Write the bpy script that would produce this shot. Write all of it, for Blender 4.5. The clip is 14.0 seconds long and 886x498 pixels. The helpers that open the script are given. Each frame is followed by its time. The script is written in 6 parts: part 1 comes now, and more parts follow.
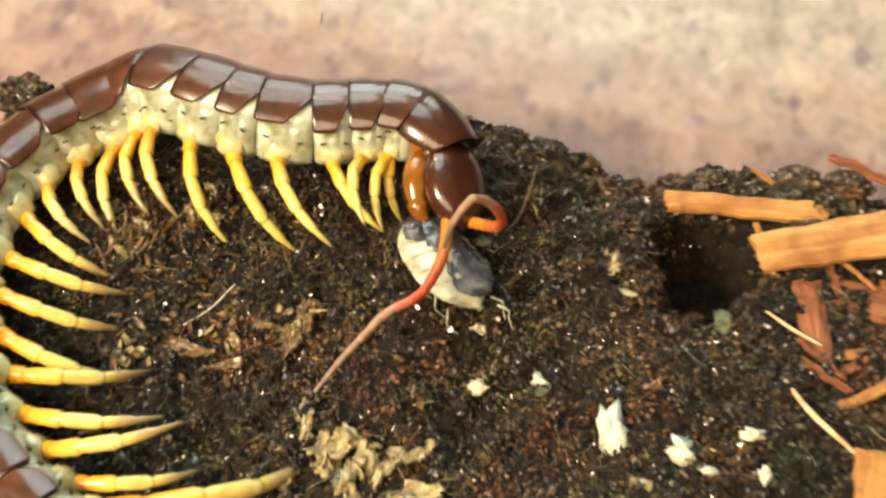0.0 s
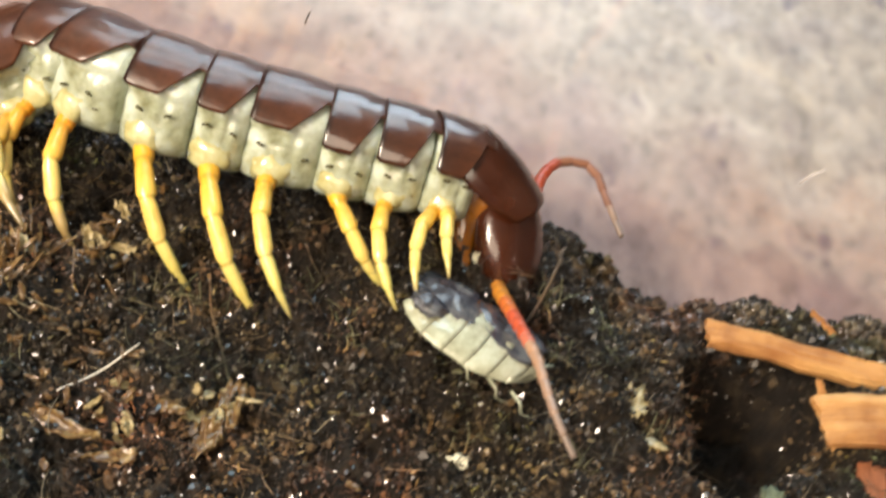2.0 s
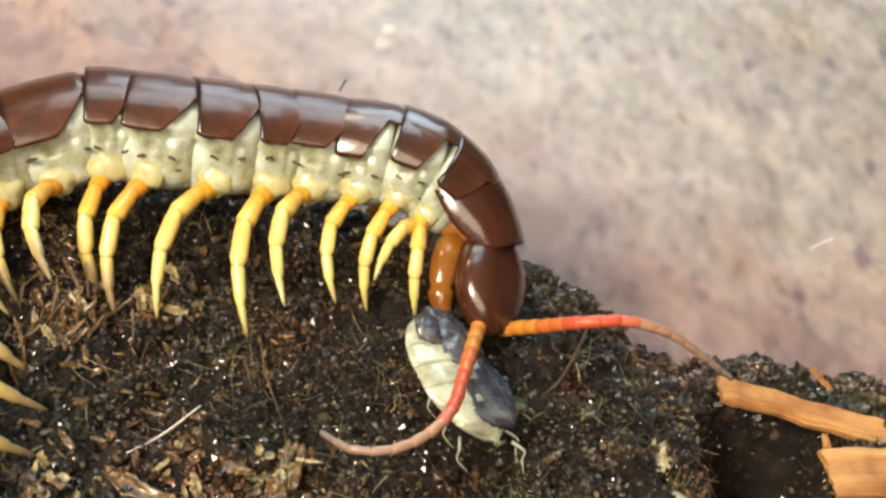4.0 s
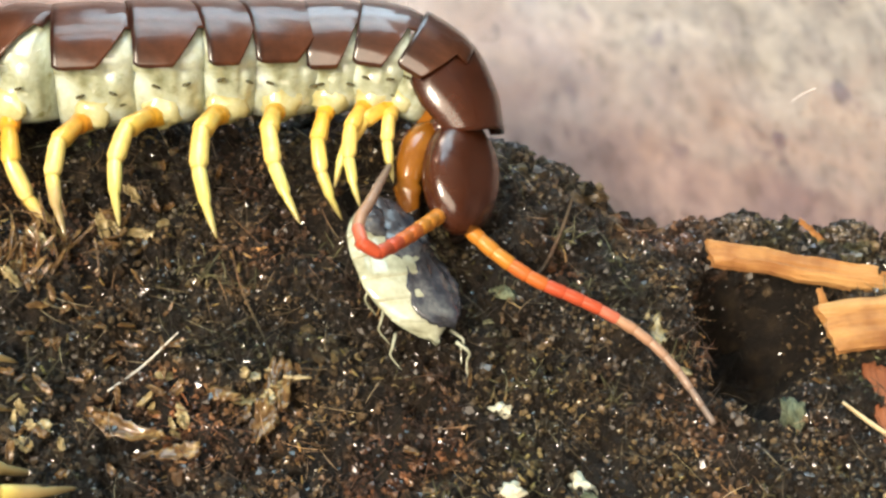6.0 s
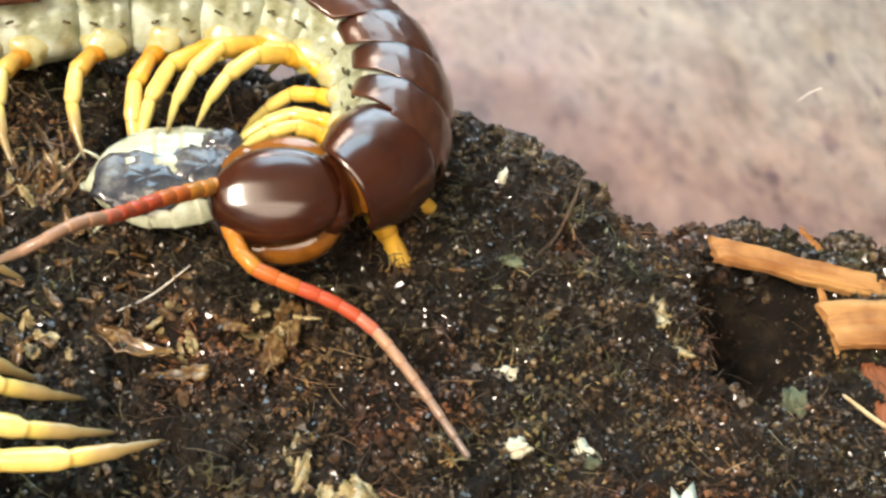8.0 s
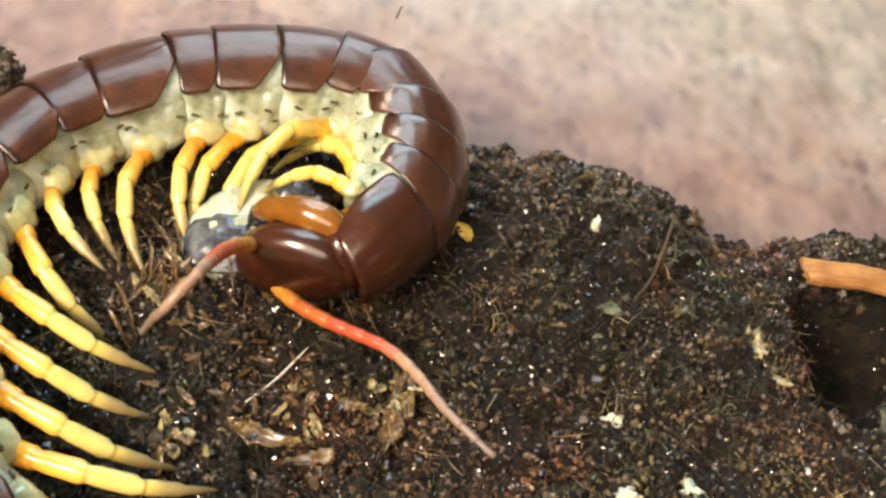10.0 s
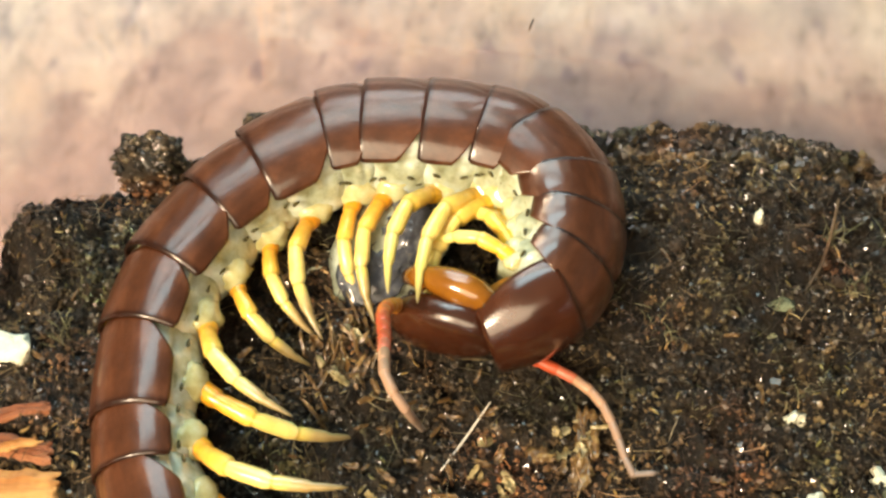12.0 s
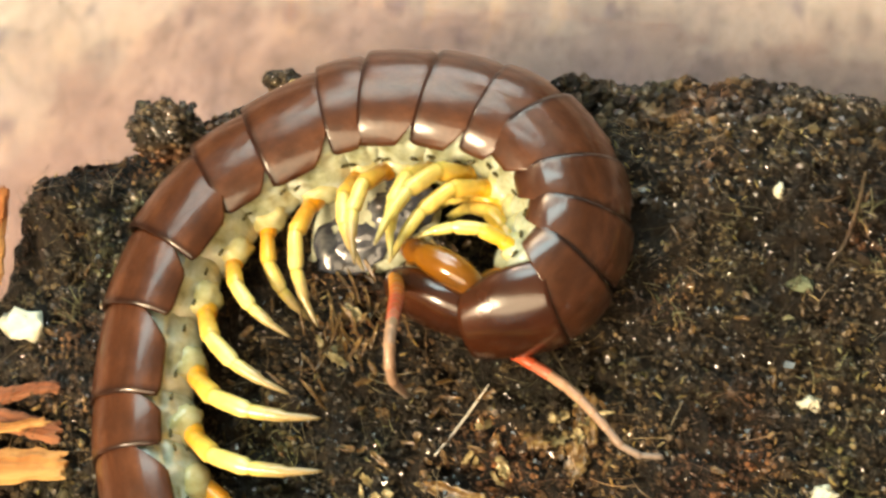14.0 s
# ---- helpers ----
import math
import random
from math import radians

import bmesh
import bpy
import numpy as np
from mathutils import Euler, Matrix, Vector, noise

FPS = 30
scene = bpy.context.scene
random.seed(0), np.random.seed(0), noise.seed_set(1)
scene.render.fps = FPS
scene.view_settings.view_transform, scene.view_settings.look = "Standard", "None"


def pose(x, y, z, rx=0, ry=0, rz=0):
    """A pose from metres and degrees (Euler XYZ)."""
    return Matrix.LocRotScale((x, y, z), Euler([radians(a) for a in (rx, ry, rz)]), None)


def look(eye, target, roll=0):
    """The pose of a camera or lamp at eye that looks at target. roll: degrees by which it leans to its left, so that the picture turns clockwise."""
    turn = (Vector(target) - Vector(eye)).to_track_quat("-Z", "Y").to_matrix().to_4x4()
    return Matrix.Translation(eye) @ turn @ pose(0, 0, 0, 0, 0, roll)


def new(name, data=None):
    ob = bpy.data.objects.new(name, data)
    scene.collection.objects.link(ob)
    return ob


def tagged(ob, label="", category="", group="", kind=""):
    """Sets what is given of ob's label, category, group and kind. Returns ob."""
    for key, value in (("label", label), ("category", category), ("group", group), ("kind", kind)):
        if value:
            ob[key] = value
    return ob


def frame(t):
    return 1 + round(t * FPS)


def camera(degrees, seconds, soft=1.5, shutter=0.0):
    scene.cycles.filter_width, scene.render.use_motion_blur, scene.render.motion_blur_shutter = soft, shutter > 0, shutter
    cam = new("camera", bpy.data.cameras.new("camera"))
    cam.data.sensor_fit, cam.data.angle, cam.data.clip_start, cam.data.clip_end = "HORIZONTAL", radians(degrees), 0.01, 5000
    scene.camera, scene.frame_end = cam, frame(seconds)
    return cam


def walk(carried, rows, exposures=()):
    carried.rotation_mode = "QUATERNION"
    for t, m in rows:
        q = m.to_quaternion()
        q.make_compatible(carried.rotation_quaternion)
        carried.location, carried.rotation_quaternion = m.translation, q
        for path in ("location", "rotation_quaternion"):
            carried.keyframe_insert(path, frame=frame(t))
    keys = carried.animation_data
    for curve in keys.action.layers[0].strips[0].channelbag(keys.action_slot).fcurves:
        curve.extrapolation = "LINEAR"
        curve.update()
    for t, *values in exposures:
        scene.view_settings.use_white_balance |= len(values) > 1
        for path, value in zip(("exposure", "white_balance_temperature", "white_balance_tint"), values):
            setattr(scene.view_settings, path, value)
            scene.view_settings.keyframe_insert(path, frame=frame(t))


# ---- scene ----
cam = camera(36.0, 14.0, soft=2.6, shutter=0.25)
PATH = [
    (0, (0.05105, -0.10397, 0.15545), (0.03606, -0.03113, 0.06126), 1.96),
    (0.5, (0.05373, -0.07315, 0.11017), (0.02947, 0.00113, 0.01910), -3.24),
    (1, (0.04497, -0.07857, 0.10768), (0.02769, -0.00414, 0.01514), 3.62),
    (1.5, (0.03626, -0.07921, 0.10571), (0.02652, -0.00278, 0.01371), 12.13),
    (2, (0.02654, -0.07918, 0.11373), (0.02508, 0.00429, 0.02752), 20.11),
    (2.2, (0.02347, -0.07456, 0.12243), (0.02443, 0.00800, 0.03535), 23.81),
    (4.3, (0.00519, -0.08559, 0.11602), (0.01499, 0.00193, 0.03451), 23.93),
    (4.5, (0.00405, -0.07968, 0.11739), (0.01565, 0.00462, 0.03278), 23.52),
    (5, (0.00396, -0.07529, 0.11847), (0.01752, 0.00395, 0.02938), 23.12),
    (5.5, (0.00545, -0.07438, 0.11654), (0.02071, 0.00337, 0.02642), 23.31),
    (6, (0.00568, -0.07669, 0.11517), (0.02079, 0.00121, 0.02515), 23.48),
    (6.5, (0.00455, -0.07432, 0.11490), (0.02120, 0.00160, 0.02347), 24.20),
    (7, (0.00834, -0.07732, 0.11311), (0.02329, 0.00074, 0.02319), 22.33),
    (7.5, (0.01183, -0.08583, 0.10518), (0.02585, -0.00313, 0.01936), 23.58),
    (8, (0.00583, -0.09245, 0.10052), (0.02076, -0.00440, 0.02037), 25.48),
    (8.5, (0.00190, -0.09164, 0.10854), (0.01311, -0.00599, 0.02524), 23.16),
    (8.7, (0.00086, -0.09182, 0.10899), (0.01109, -0.00733, 0.02440), 22.55),
    (10.8, (-0.00222, -0.07962, 0.12250), (0.00291, -0.00524, 0.02848), 13.87),
    (11, (-0.00356, -0.07811, 0.12382), (-0.00063, -0.00927, 0.02557), 11.81),
    (11.5, (-0.00405, -0.06933, 0.13093), (-0.00401, -0.00543, 0.02935), 8.04),
    (12, (-0.00291, -0.05620, 0.14129), (-0.00630, 0.00148, 0.03612), 2.59),
    (12.5, (-0.00057, -0.05201, 0.14268), (-0.00542, 0.00329, 0.03629), 0.18),
    (13, (-0.00152, -0.05081, 0.14238), (-0.00611, 0.00274, 0.03508), -1.56),
    (13.5, (0.00492, -0.04062, 0.14474), (-0.01145, 0.00617, 0.03545), -12.80),
    (14, (0.01545, -0.03620, 0.14507), (-0.00248, 0.00505, 0.03382), -15.94),
]
# exposure and white balance drift: cooler in the middle, warmer at both ends
LOOK = [(0.0, 0.44, 8900, 12), (0.6, 0.44, 8800, 12), (1.0, 0.38, 9000, 12), (1.5, 0.33, 7400, 12), (2.0, 0.33, 7000, 13), (5.0, 0.26, 7050, 11), (5.6, 0.40, 6950, 10), (6.5, 0.52, 6850, 10), (7.5, 0.47, 6800, 11), (8.7, 0.35, 6950, 12), (11.0, 0.46, 7450, 11), (12.0, 0.54, 8000, 10), (14.0, 0.58, 8800, 10)]
walk(cam, [(t, look(eye, target, roll)) for t, eye, target, roll in PATH], LOOK)

# ---- light ----
CM = 0.01
world = bpy.data.worlds.new("room_air")
world.use_nodes = True
world.node_tree.nodes["Background"].inputs["Color"].default_value = (1.0, 0.82, 0.76, 1)
world.node_tree.nodes["Background"].inputs["Strength"].default_value = 0.32
scene.world = world


def area_lamp(name, eye, target, size, size_y, watts, colour):
    data = bpy.data.lights.new(name, "AREA")
    data.shape, data.size, data.size_y = "RECTANGLE", size, size_y
    data.energy, data.color = watts, colour
    ob = new(name, data)
    ob.matrix_world = look(eye, target)
    return ob


area_lamp("skylight", (-0.22, 0.50, 0.80), (0.0, 0.01, 0.0), 0.56, 0.50, 6.0, (0.50, 0.80, 1.0))
area_lamp("window_light", (-0.10, 0.90, 0.45), (0, 0, 0.0), 0.60, 0.42, 5.6, (0.50, 0.79, 1.0))
area_lamp("room_light", (-0.22, -0.72, 0.76), (0, 0, 0), 1.3, 0.6, 12.0, (1.0, 0.86, 0.69))
area_lamp("reading_lamp", (-0.24, -0.24, 0.31), (0, 0.01, 0), 0.13, 0.10, 2.7, (1.0, 0.89, 0.74))


# ---- materials ----
def material(name, rough=0.5, metal=0.0, spec=0.5, ior=1.5):
    m = bpy.data.materials.new(name)
    m.use_nodes = True
    b = m.node_tree.nodes["Principled BSDF"]
    b.inputs["Roughness"].default_value = rough
    b.inputs["Metallic"].default_value = metal
    b.inputs["Specular IOR Level"].default_value = spec
    b.inputs["IOR"].default_value = ior
    return m, m.node_tree, b


def node(tree, kind, **values):
    n = tree.nodes.new(kind)
    for key, value in values.items():
        n.inputs[key.replace("_", " ")].default_value = value
    return n


def ramp(tree, source, stops):
    r = tree.nodes.new("ShaderNodeValToRGB")
    while len(r.color_ramp.elements) < len(stops):
        r.color_ramp.elements.new(0.5)
    for e, (at, colour) in zip(r.color_ramp.elements, stops):
        e.position, e.color = at, (*colour, 1)
    tree.links.new(source, r.inputs["Fac"])
    return r.outputs["Color"]


def blend(tree, fac, a, b, how="MIX"):
    n = tree.nodes.new("ShaderNodeMix")
    n.data_type, n.blend_type = "RGBA", how
    if isinstance(fac, float):
        n.inputs["Factor"].default_value = fac
    else:
        tree.links.new(fac, n.inputs["Factor"])
    for k, v in ((6, a), (7, b)):
        if isinstance(v, tuple):
            n.inputs[k].default_value = (*v, 1)
        else:
            tree.links.new(v, n.inputs[k])
    return n.outputs[2]


def noise_of(tree, scale, detail=4.0, rough=0.55, stretch=None, object_space=True):
    c = tree.nodes.new("ShaderNodeTexCoord")
    src = c.outputs["Object"]
    if stretch:
        mp = tree.nodes.new("ShaderNodeMapping")
        mp.inputs["Scale"].default_value = stretch
        tree.links.new(src, mp.inputs["Vector"])
        src = mp.outputs["Vector"]
    n = node(tree, "ShaderNodeTexNoise", Scale=scale, Detail=detail, Roughness=rough)
    tree.links.new(src, n.inputs["Vector"])
    return n.outputs["Fac"]


def bump(tree, bsdf, height, strength=0.3, distance=0.0005):
    b = node(tree, "ShaderNodeBump", Strength=strength, Distance=distance)
    tree.links.new(height, b.inputs["Height"])
    tree.links.new(b.outputs["Normal"], bsdf.inputs["Normal"])


def mottled(name, stops, scale, rough=0.5, relief=0.3, depth=0.0004, fine=None, stretch=None, spec=0.5, island=0.0):
    m, tree, b = material(name, rough, spec=spec)
    f = noise_of(tree, scale, 5, 0.6, stretch)
    colour = ramp(tree, f, stops)
    if island:
        g = tree.nodes.new("ShaderNodeNewGeometry")
        lift = ramp(tree, g.outputs["Random Per Island"], [(0, (1 - island,) * 3), (1, (1 + island,) * 3)])
        colour = blend(tree, 1.0, colour, lift, "MULTIPLY")
    tree.links.new(colour, b.inputs["Base Color"])
    h = noise_of(tree, fine or scale * 6, 6, 0.65, stretch)
    bump(tree, b, h, relief, depth)
    return m, tree, b


SOIL = mottled("soil", [(0.3, (0.004, 0.0035, 0.003)), (0.5, (0.011, 0.008, 0.006)), (0.7, (0.030, 0.021, 0.012))], 420, 0.6, 0.9, 0.0006, 2600, spec=0.2)[0]


def island_material(name, stops, rough, spec=0.5, wet=0.0):
    m, tree, b = material(name, rough, spec=spec)
    b.inputs["Coat Weight"].default_value = wet
    b.inputs["Coat Roughness"].default_value = 0.09
    g = tree.nodes.new("ShaderNodeNewGeometry")
    colour = ramp(tree, g.outputs["Random Per Island"], stops)
    f = noise_of(tree, 2500, 4, 0.6)
    dark = ramp(tree, f, [(0.3, (0.55, 0.55, 0.55)), (0.7, (1.2, 1.2, 1.2))])
    patch = ramp(tree, noise_of(tree, 95, 4, 0.6), [(0.36, (0.34, 0.34, 0.34)), (0.48, (0.95, 0.95, 0.95)), (0.62, (1.9, 1.65, 1.3))])
    tint = ramp(tree, noise_of(tree, 60, 3, 0.5), [(0.33, (0.74, 1.10, 0.86)), (0.44, (0.96, 1.02, 0.95)), (0.53, (1, 1, 1)), (0.66, (1.5, 0.94, 0.78))])
    patch = blend(tree, 1.0, patch, tint, "MULTIPLY")
    colour = blend(tree, 1.0, colour, patch, "MULTIPLY")
    tree.links.new(blend(tree, 1.0, colour, dark, "MULTIPLY"), b.inputs["Base Color"])
    bump(tree, b, noise_of(tree, 3400, 6, 0.7), 0.9, 0.0004)
    return m


CRUMB = island_material("soil_crumb", [(0.0, (0.005, 0.004, 0.003)), (0.42, (0.028, 0.020, 0.013)), (0.70, (0.065, 0.045, 0.027)), (0.92, (0.118, 0.083, 0.048)), (1.0, (0.16, 0.12, 0.075))], 0.55, 0.25, 0.85)
CLOD = island_material("soil_clod", [(0.0, (0.008, 0.006, 0.004)), (0.5, (0.025, 0.0175, 0.011)), (0.9, (0.046, 0.032, 0.020)), (1.0, (0.08, 0.057, 0.035))], 0.55, 0.25, 0.85)
FIBRE = island_material("fibre", [(0.0, (0.035, 0.024, 0.014)), (0.5, (0.06, 0.042, 0.024)), (0.88, (0.14, 0.10, 0.055)), (1.0, (0.40, 0.34, 0.23))], 0.45)
# pale grains of grit that double as glints of the wet soil
GRIT_GLINT = island_material("grit", [(0.0, (0.08, 0.08, 0.07)), (0.7, (0.20, 0.20, 0.18)), (1.0, (0.6, 0.6, 0.56))], 0.07, 0.8, 0.6)
FLECK = island_material("leaf_fleck", [(0.0, (0.10, 0.08, 0.035)), (0.5, (0.22, 0.16, 0.07)), (0.85, (0.33, 0.27, 0.14)), (1.0, (0.48, 0.43, 0.30))], 0.25)
STEM = island_material("moss_stem", [(0.0, (0.05, 0.045, 0.02)), (0.5, (0.12, 0.105, 0.05)), (1.0, (0.28, 0.25, 0.14))], 0.4)
HUSK = island_material("husk", [(0.0, (0.018, 0.013, 0.008)), (0.55, (0.038, 0.026, 0.014)), (0.9, (0.085, 0.058, 0.028)), (1.0, (0.25, 0.20, 0.09))], 0.3)


def stone_material():
    """Polished beige stone with soft clouds of grey, ochre, rose and lavender."""
    m, tree, b = material("mottled_stone", 0.42)
    big = ramp(tree, noise_of(tree, 80, 3, 0.55), [(0.34, (0.34, 0.305, 0.268)), (0.5, (0.395, 0.362, 0.315)), (0.66, (0.447, 0.414, 0.367))])
    hue = ramp(tree, noise_of(tree, 47, 2, 0.5, (1, 1, 1.7)), [(0.30, (0.95, 0.96, 1.04)), (0.44, (1, 1, 1)), (0.56, (1, 1, 1)), (0.72, (1.06, 1.0, 0.88))])
    cloud = ramp(tree, noise_of(tree, 230, 3, 0.55, (1, 0.6, 1)), [(0.33, (0.78, 0.78, 0.79)), (0.43, (0.95, 0.95, 0.95)), (0.62, (1.15, 1.14, 1.11))])
    spots = ramp(tree, noise_of(tree, 150, 1.5, 0.45, (1.2, 0.7, 1)), [(0.24, (0.55, 0.54, 0.66)), (0.36, (1, 1, 1))])
    speck = ramp(tree, noise_of(tree, 560, 3, 0.6, (1, 0.6, 1)), [(0.33, (0.80, 0.80, 0.79)), (0.45, (1, 1, 1)), (0.66, (1.07, 1.06, 1.04))])
    c = blend(tree, 1.0, blend(tree, 1.0, big, hue, "MULTIPLY"), cloud, "MULTIPLY")
    c = blend(tree, 1.0, c, blend(tree, 1.0, spots, speck, "MULTIPLY"), "MULTIPLY")
    tree.links.new(c, b.inputs["Base Color"])
    bump(tree, b, noise_of(tree, 500, 4, 0.6), 0.08, 0.0003)
    return m


STONE = stone_material()
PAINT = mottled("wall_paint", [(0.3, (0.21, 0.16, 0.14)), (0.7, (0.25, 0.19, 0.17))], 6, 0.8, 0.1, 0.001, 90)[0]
# darker than the other walls so that the back plates reflect dark
DARK_BACKDROP = mottled("dark_reflection_backdrop", [(0.3, (0.05, 0.05, 0.055)), (0.7, (0.07, 0.07, 0.075))], 6, 0.8, 0.1, 0.001, 90)[0]
CEILING_PAINT = mottled("ceiling_paint", [(0.3, (0.36, 0.34, 0.32)), (0.7, (0.40, 0.38, 0.36))], 5, 0.85, 0.1, 0.001, 120)[0]


def plastic_material():
    m = bpy.data.materials.new("clear_plastic")
    m.use_nodes = True
    tree = m.node_tree
    tree.nodes.clear()
    out = tree.nodes.new("ShaderNodeOutputMaterial")
    clear = tree.nodes.new("ShaderNodeBsdfTransparent")
    clear.inputs["Color"].default_value = (0.955, 0.90, 0.885, 1)
    shine = node(tree, "ShaderNodeBsdfGlossy", Roughness=0.06)
    shine.inputs["Color"].default_value = (1, 0.93, 0.9, 1)
    lw = tree.nodes.new("ShaderNodeLayerWeight")
    f = ramp(tree, lw.outputs["Facing"], [(0.0, (0.04,) * 3), (0.45, (0.10,) * 3), (0.75, (0.30,) * 3), (1.0, (0.9,) * 3)])
    mix = tree.nodes.new("ShaderNodeMixShader")
    tree.links.new(f, mix.inputs[0])
    tree.links.new(clear.outputs[0], mix.inputs[1])
    tree.links.new(shine.outputs[0], mix.inputs[2])
    bm_ = node(tree, "ShaderNodeBump", Strength=0.12, Distance=0.0004)
    tree.links.new(noise_of(tree, 90, 2), bm_.inputs["Height"])
    tree.links.new(bm_.outputs[0], shine.inputs["Normal"])
    tree.links.new(mix.outputs[0], out.inputs[0])
    return m


PLASTIC = plastic_material()


def reflection_tint_material():
    """Rosy reflection of the body put into a see-through tint that fades upwards."""
    m = bpy.data.materials.new("rose_reflection_tint")
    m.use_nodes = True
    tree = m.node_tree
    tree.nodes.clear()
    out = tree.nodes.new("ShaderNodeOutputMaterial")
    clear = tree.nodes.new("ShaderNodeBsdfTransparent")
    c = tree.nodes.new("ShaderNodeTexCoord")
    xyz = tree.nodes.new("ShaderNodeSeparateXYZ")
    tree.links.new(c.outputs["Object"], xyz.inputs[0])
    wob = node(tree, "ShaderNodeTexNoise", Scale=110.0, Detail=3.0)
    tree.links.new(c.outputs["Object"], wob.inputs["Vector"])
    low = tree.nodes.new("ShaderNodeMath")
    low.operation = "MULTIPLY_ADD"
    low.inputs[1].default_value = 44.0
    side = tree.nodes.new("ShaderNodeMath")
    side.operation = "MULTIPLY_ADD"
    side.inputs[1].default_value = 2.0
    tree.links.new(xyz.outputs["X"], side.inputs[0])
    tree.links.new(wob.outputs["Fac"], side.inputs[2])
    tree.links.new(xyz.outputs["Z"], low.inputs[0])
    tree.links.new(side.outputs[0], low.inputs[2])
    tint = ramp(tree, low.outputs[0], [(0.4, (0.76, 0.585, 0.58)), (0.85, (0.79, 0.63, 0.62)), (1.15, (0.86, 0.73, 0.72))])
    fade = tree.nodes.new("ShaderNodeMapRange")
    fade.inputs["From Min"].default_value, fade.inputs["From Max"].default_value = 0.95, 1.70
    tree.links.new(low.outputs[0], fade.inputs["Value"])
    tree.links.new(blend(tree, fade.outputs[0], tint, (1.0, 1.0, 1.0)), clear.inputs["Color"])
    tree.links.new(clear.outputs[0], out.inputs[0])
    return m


ROSE_REFLECTION = reflection_tint_material()


def wood_material(name, a, b_, c):
    m, tree, b = material(name, 0.62)
    grain = noise_of(tree, 420, 6, 0.7, (0.07, 1.0, 1.0))
    colour = ramp(tree, grain, [(0.28, a), (0.5, b_), (0.72, c)])
    stain = ramp(tree, noise_of(tree, 170, 3), [(0.35, (0.62, 0.5, 0.42)), (0.55, (1, 1, 1))])
    tree.links.new(blend(tree, 1.0, colour, stain, "MULTIPLY"), b.inputs["Base Color"])
    bump(tree, b, noise_of(tree, 900, 6, 0.75, (0.06, 1, 1)), 1.0, 0.0009)
    return m


PINE = wood_material("pine_wood", (0.28, 0.11, 0.028), (0.52, 0.25, 0.075), (0.68, 0.40, 0.15))
CEDAR = wood_material("red_wood", (0.14, 0.045, 0.02), (0.27, 0.09, 0.035), (0.40, 0.16, 0.07))


def shell_material(name, dark, mid, pale, rough=0.27, coat=0.15, scale=130):
    m, tree, b = material(name, rough)
    f = noise_of(tree, scale, 5, 0.65)
    colour = ramp(tree, f, [(0.3, dark), (0.52, mid), (0.75, pale)])
    tree.links.new(colour, b.inputs["Base Color"])
    b.inputs["Specular IOR Level"].default_value = 0.22
    b.inputs["Coat Weight"].default_value = coat
    b.inputs["Coat IOR"].default_value = 1.6
    b.inputs["Coat Roughness"].default_value = 0.10
    bump(tree, b, noise_of(tree, 900, 4, 0.6), 0.12, 0.0002)
    return m, tree, b


def plate_material(name, coat, smear, deep=1.0):
    m, tree, b = shell_material(name, *(tuple(v * deep for v in c) for c in ((0.034, 0.011, 0.005), (0.070, 0.023, 0.010), (0.125, 0.046, 0.021))), 0.34, coat, 150)
    b.inputs["Coat Roughness"].default_value = smear
    base = b.inputs["Base Color"].links[0].from_socket
    a = tree.nodes.new("ShaderNodeAttribute")
    a.attribute_name = "along"
    fine = ramp(tree, noise_of(tree, 900, 5, 0.65, (0.35, 1, 1)), [(0.35, (0.78, 0.76, 0.74)), (0.6, (1.15, 1.17, 1.2))])
    base = blend(tree, 1.0, base, fine, "MULTIPLY")
    bump(tree, b, noise_of(tree, 240, 6, 0.62), 0.45, 0.0005)
    edge = ramp(tree, a.outputs["Fac"], [(0.0, (0.40, 0.34, 0.32)), (0.08, (1, 1, 1)), (0.90, (1.05, 1.05, 1.05)), (0.96, (0.30, 0.25, 0.23))])
    tree.links.new(blend(tree, 1.0, base, edge, "MULTIPLY"), b.inputs["Base Color"])
    return m


TERGITE = plate_material("chestnut_plate", 0.55, 0.15, 0.86)
NECK_PLATE = plate_material("dark_chestnut_plate", 0.85, 0.11, 0.72)
HEADSHELL = shell_material("dark_head_plate", (0.022, 0.006, 0.003), (0.038, 0.010, 0.004), (0.058, 0.017, 0.007), 0.26, 0.8)[0]
HEADSHELL.node_tree.nodes["Principled BSDF"].inputs["Coat Roughness"].default_value = 0.17
AMBER = shell_material("amber_shell", (0.12, 0.040, 0.005), (0.20, 0.072, 0.008), (0.28, 0.11, 0.015), 0.24, 0.9)[0]


def membrane_material():
    m, tree, b = material("pale_membrane", 0.2)
    f = noise_of(tree, 200, 4, 0.6)
    colour = ramp(tree, f, [(0.30, (0.17, 0.18, 0.10)), (0.42, (0.31, 0.34, 0.24)), (0.55, (0.42, 0.47, 0.39)), (0.70, (0.60, 0.67, 0.62))])
    vein = ramp(tree, noise_of(tree, 520, 3, 0.6, (0.45, 1, 1)), [(0.30, (0.62, 0.58, 0.42)), (0.40, (1, 1, 1))])
    tree.links.new(blend(tree, 1.0, colour, vein, "MULTIPLY"), b.inputs["Base Color"])
    b.inputs["Subsurface Weight"].default_value = 0.3
    b.inputs["Subsurface Radius"].default_value = (0.0012, 0.0010, 0.0006)
    b.inputs["Coat Weight"].default_value = 0.9
    b.inputs["Coat Roughness"].default_value = 0.06
    bump(tree, b, noise_of(tree, 330, 4, 0.55), 0.55, 0.0007)
    return m


MEMBRANE = membrane_material()


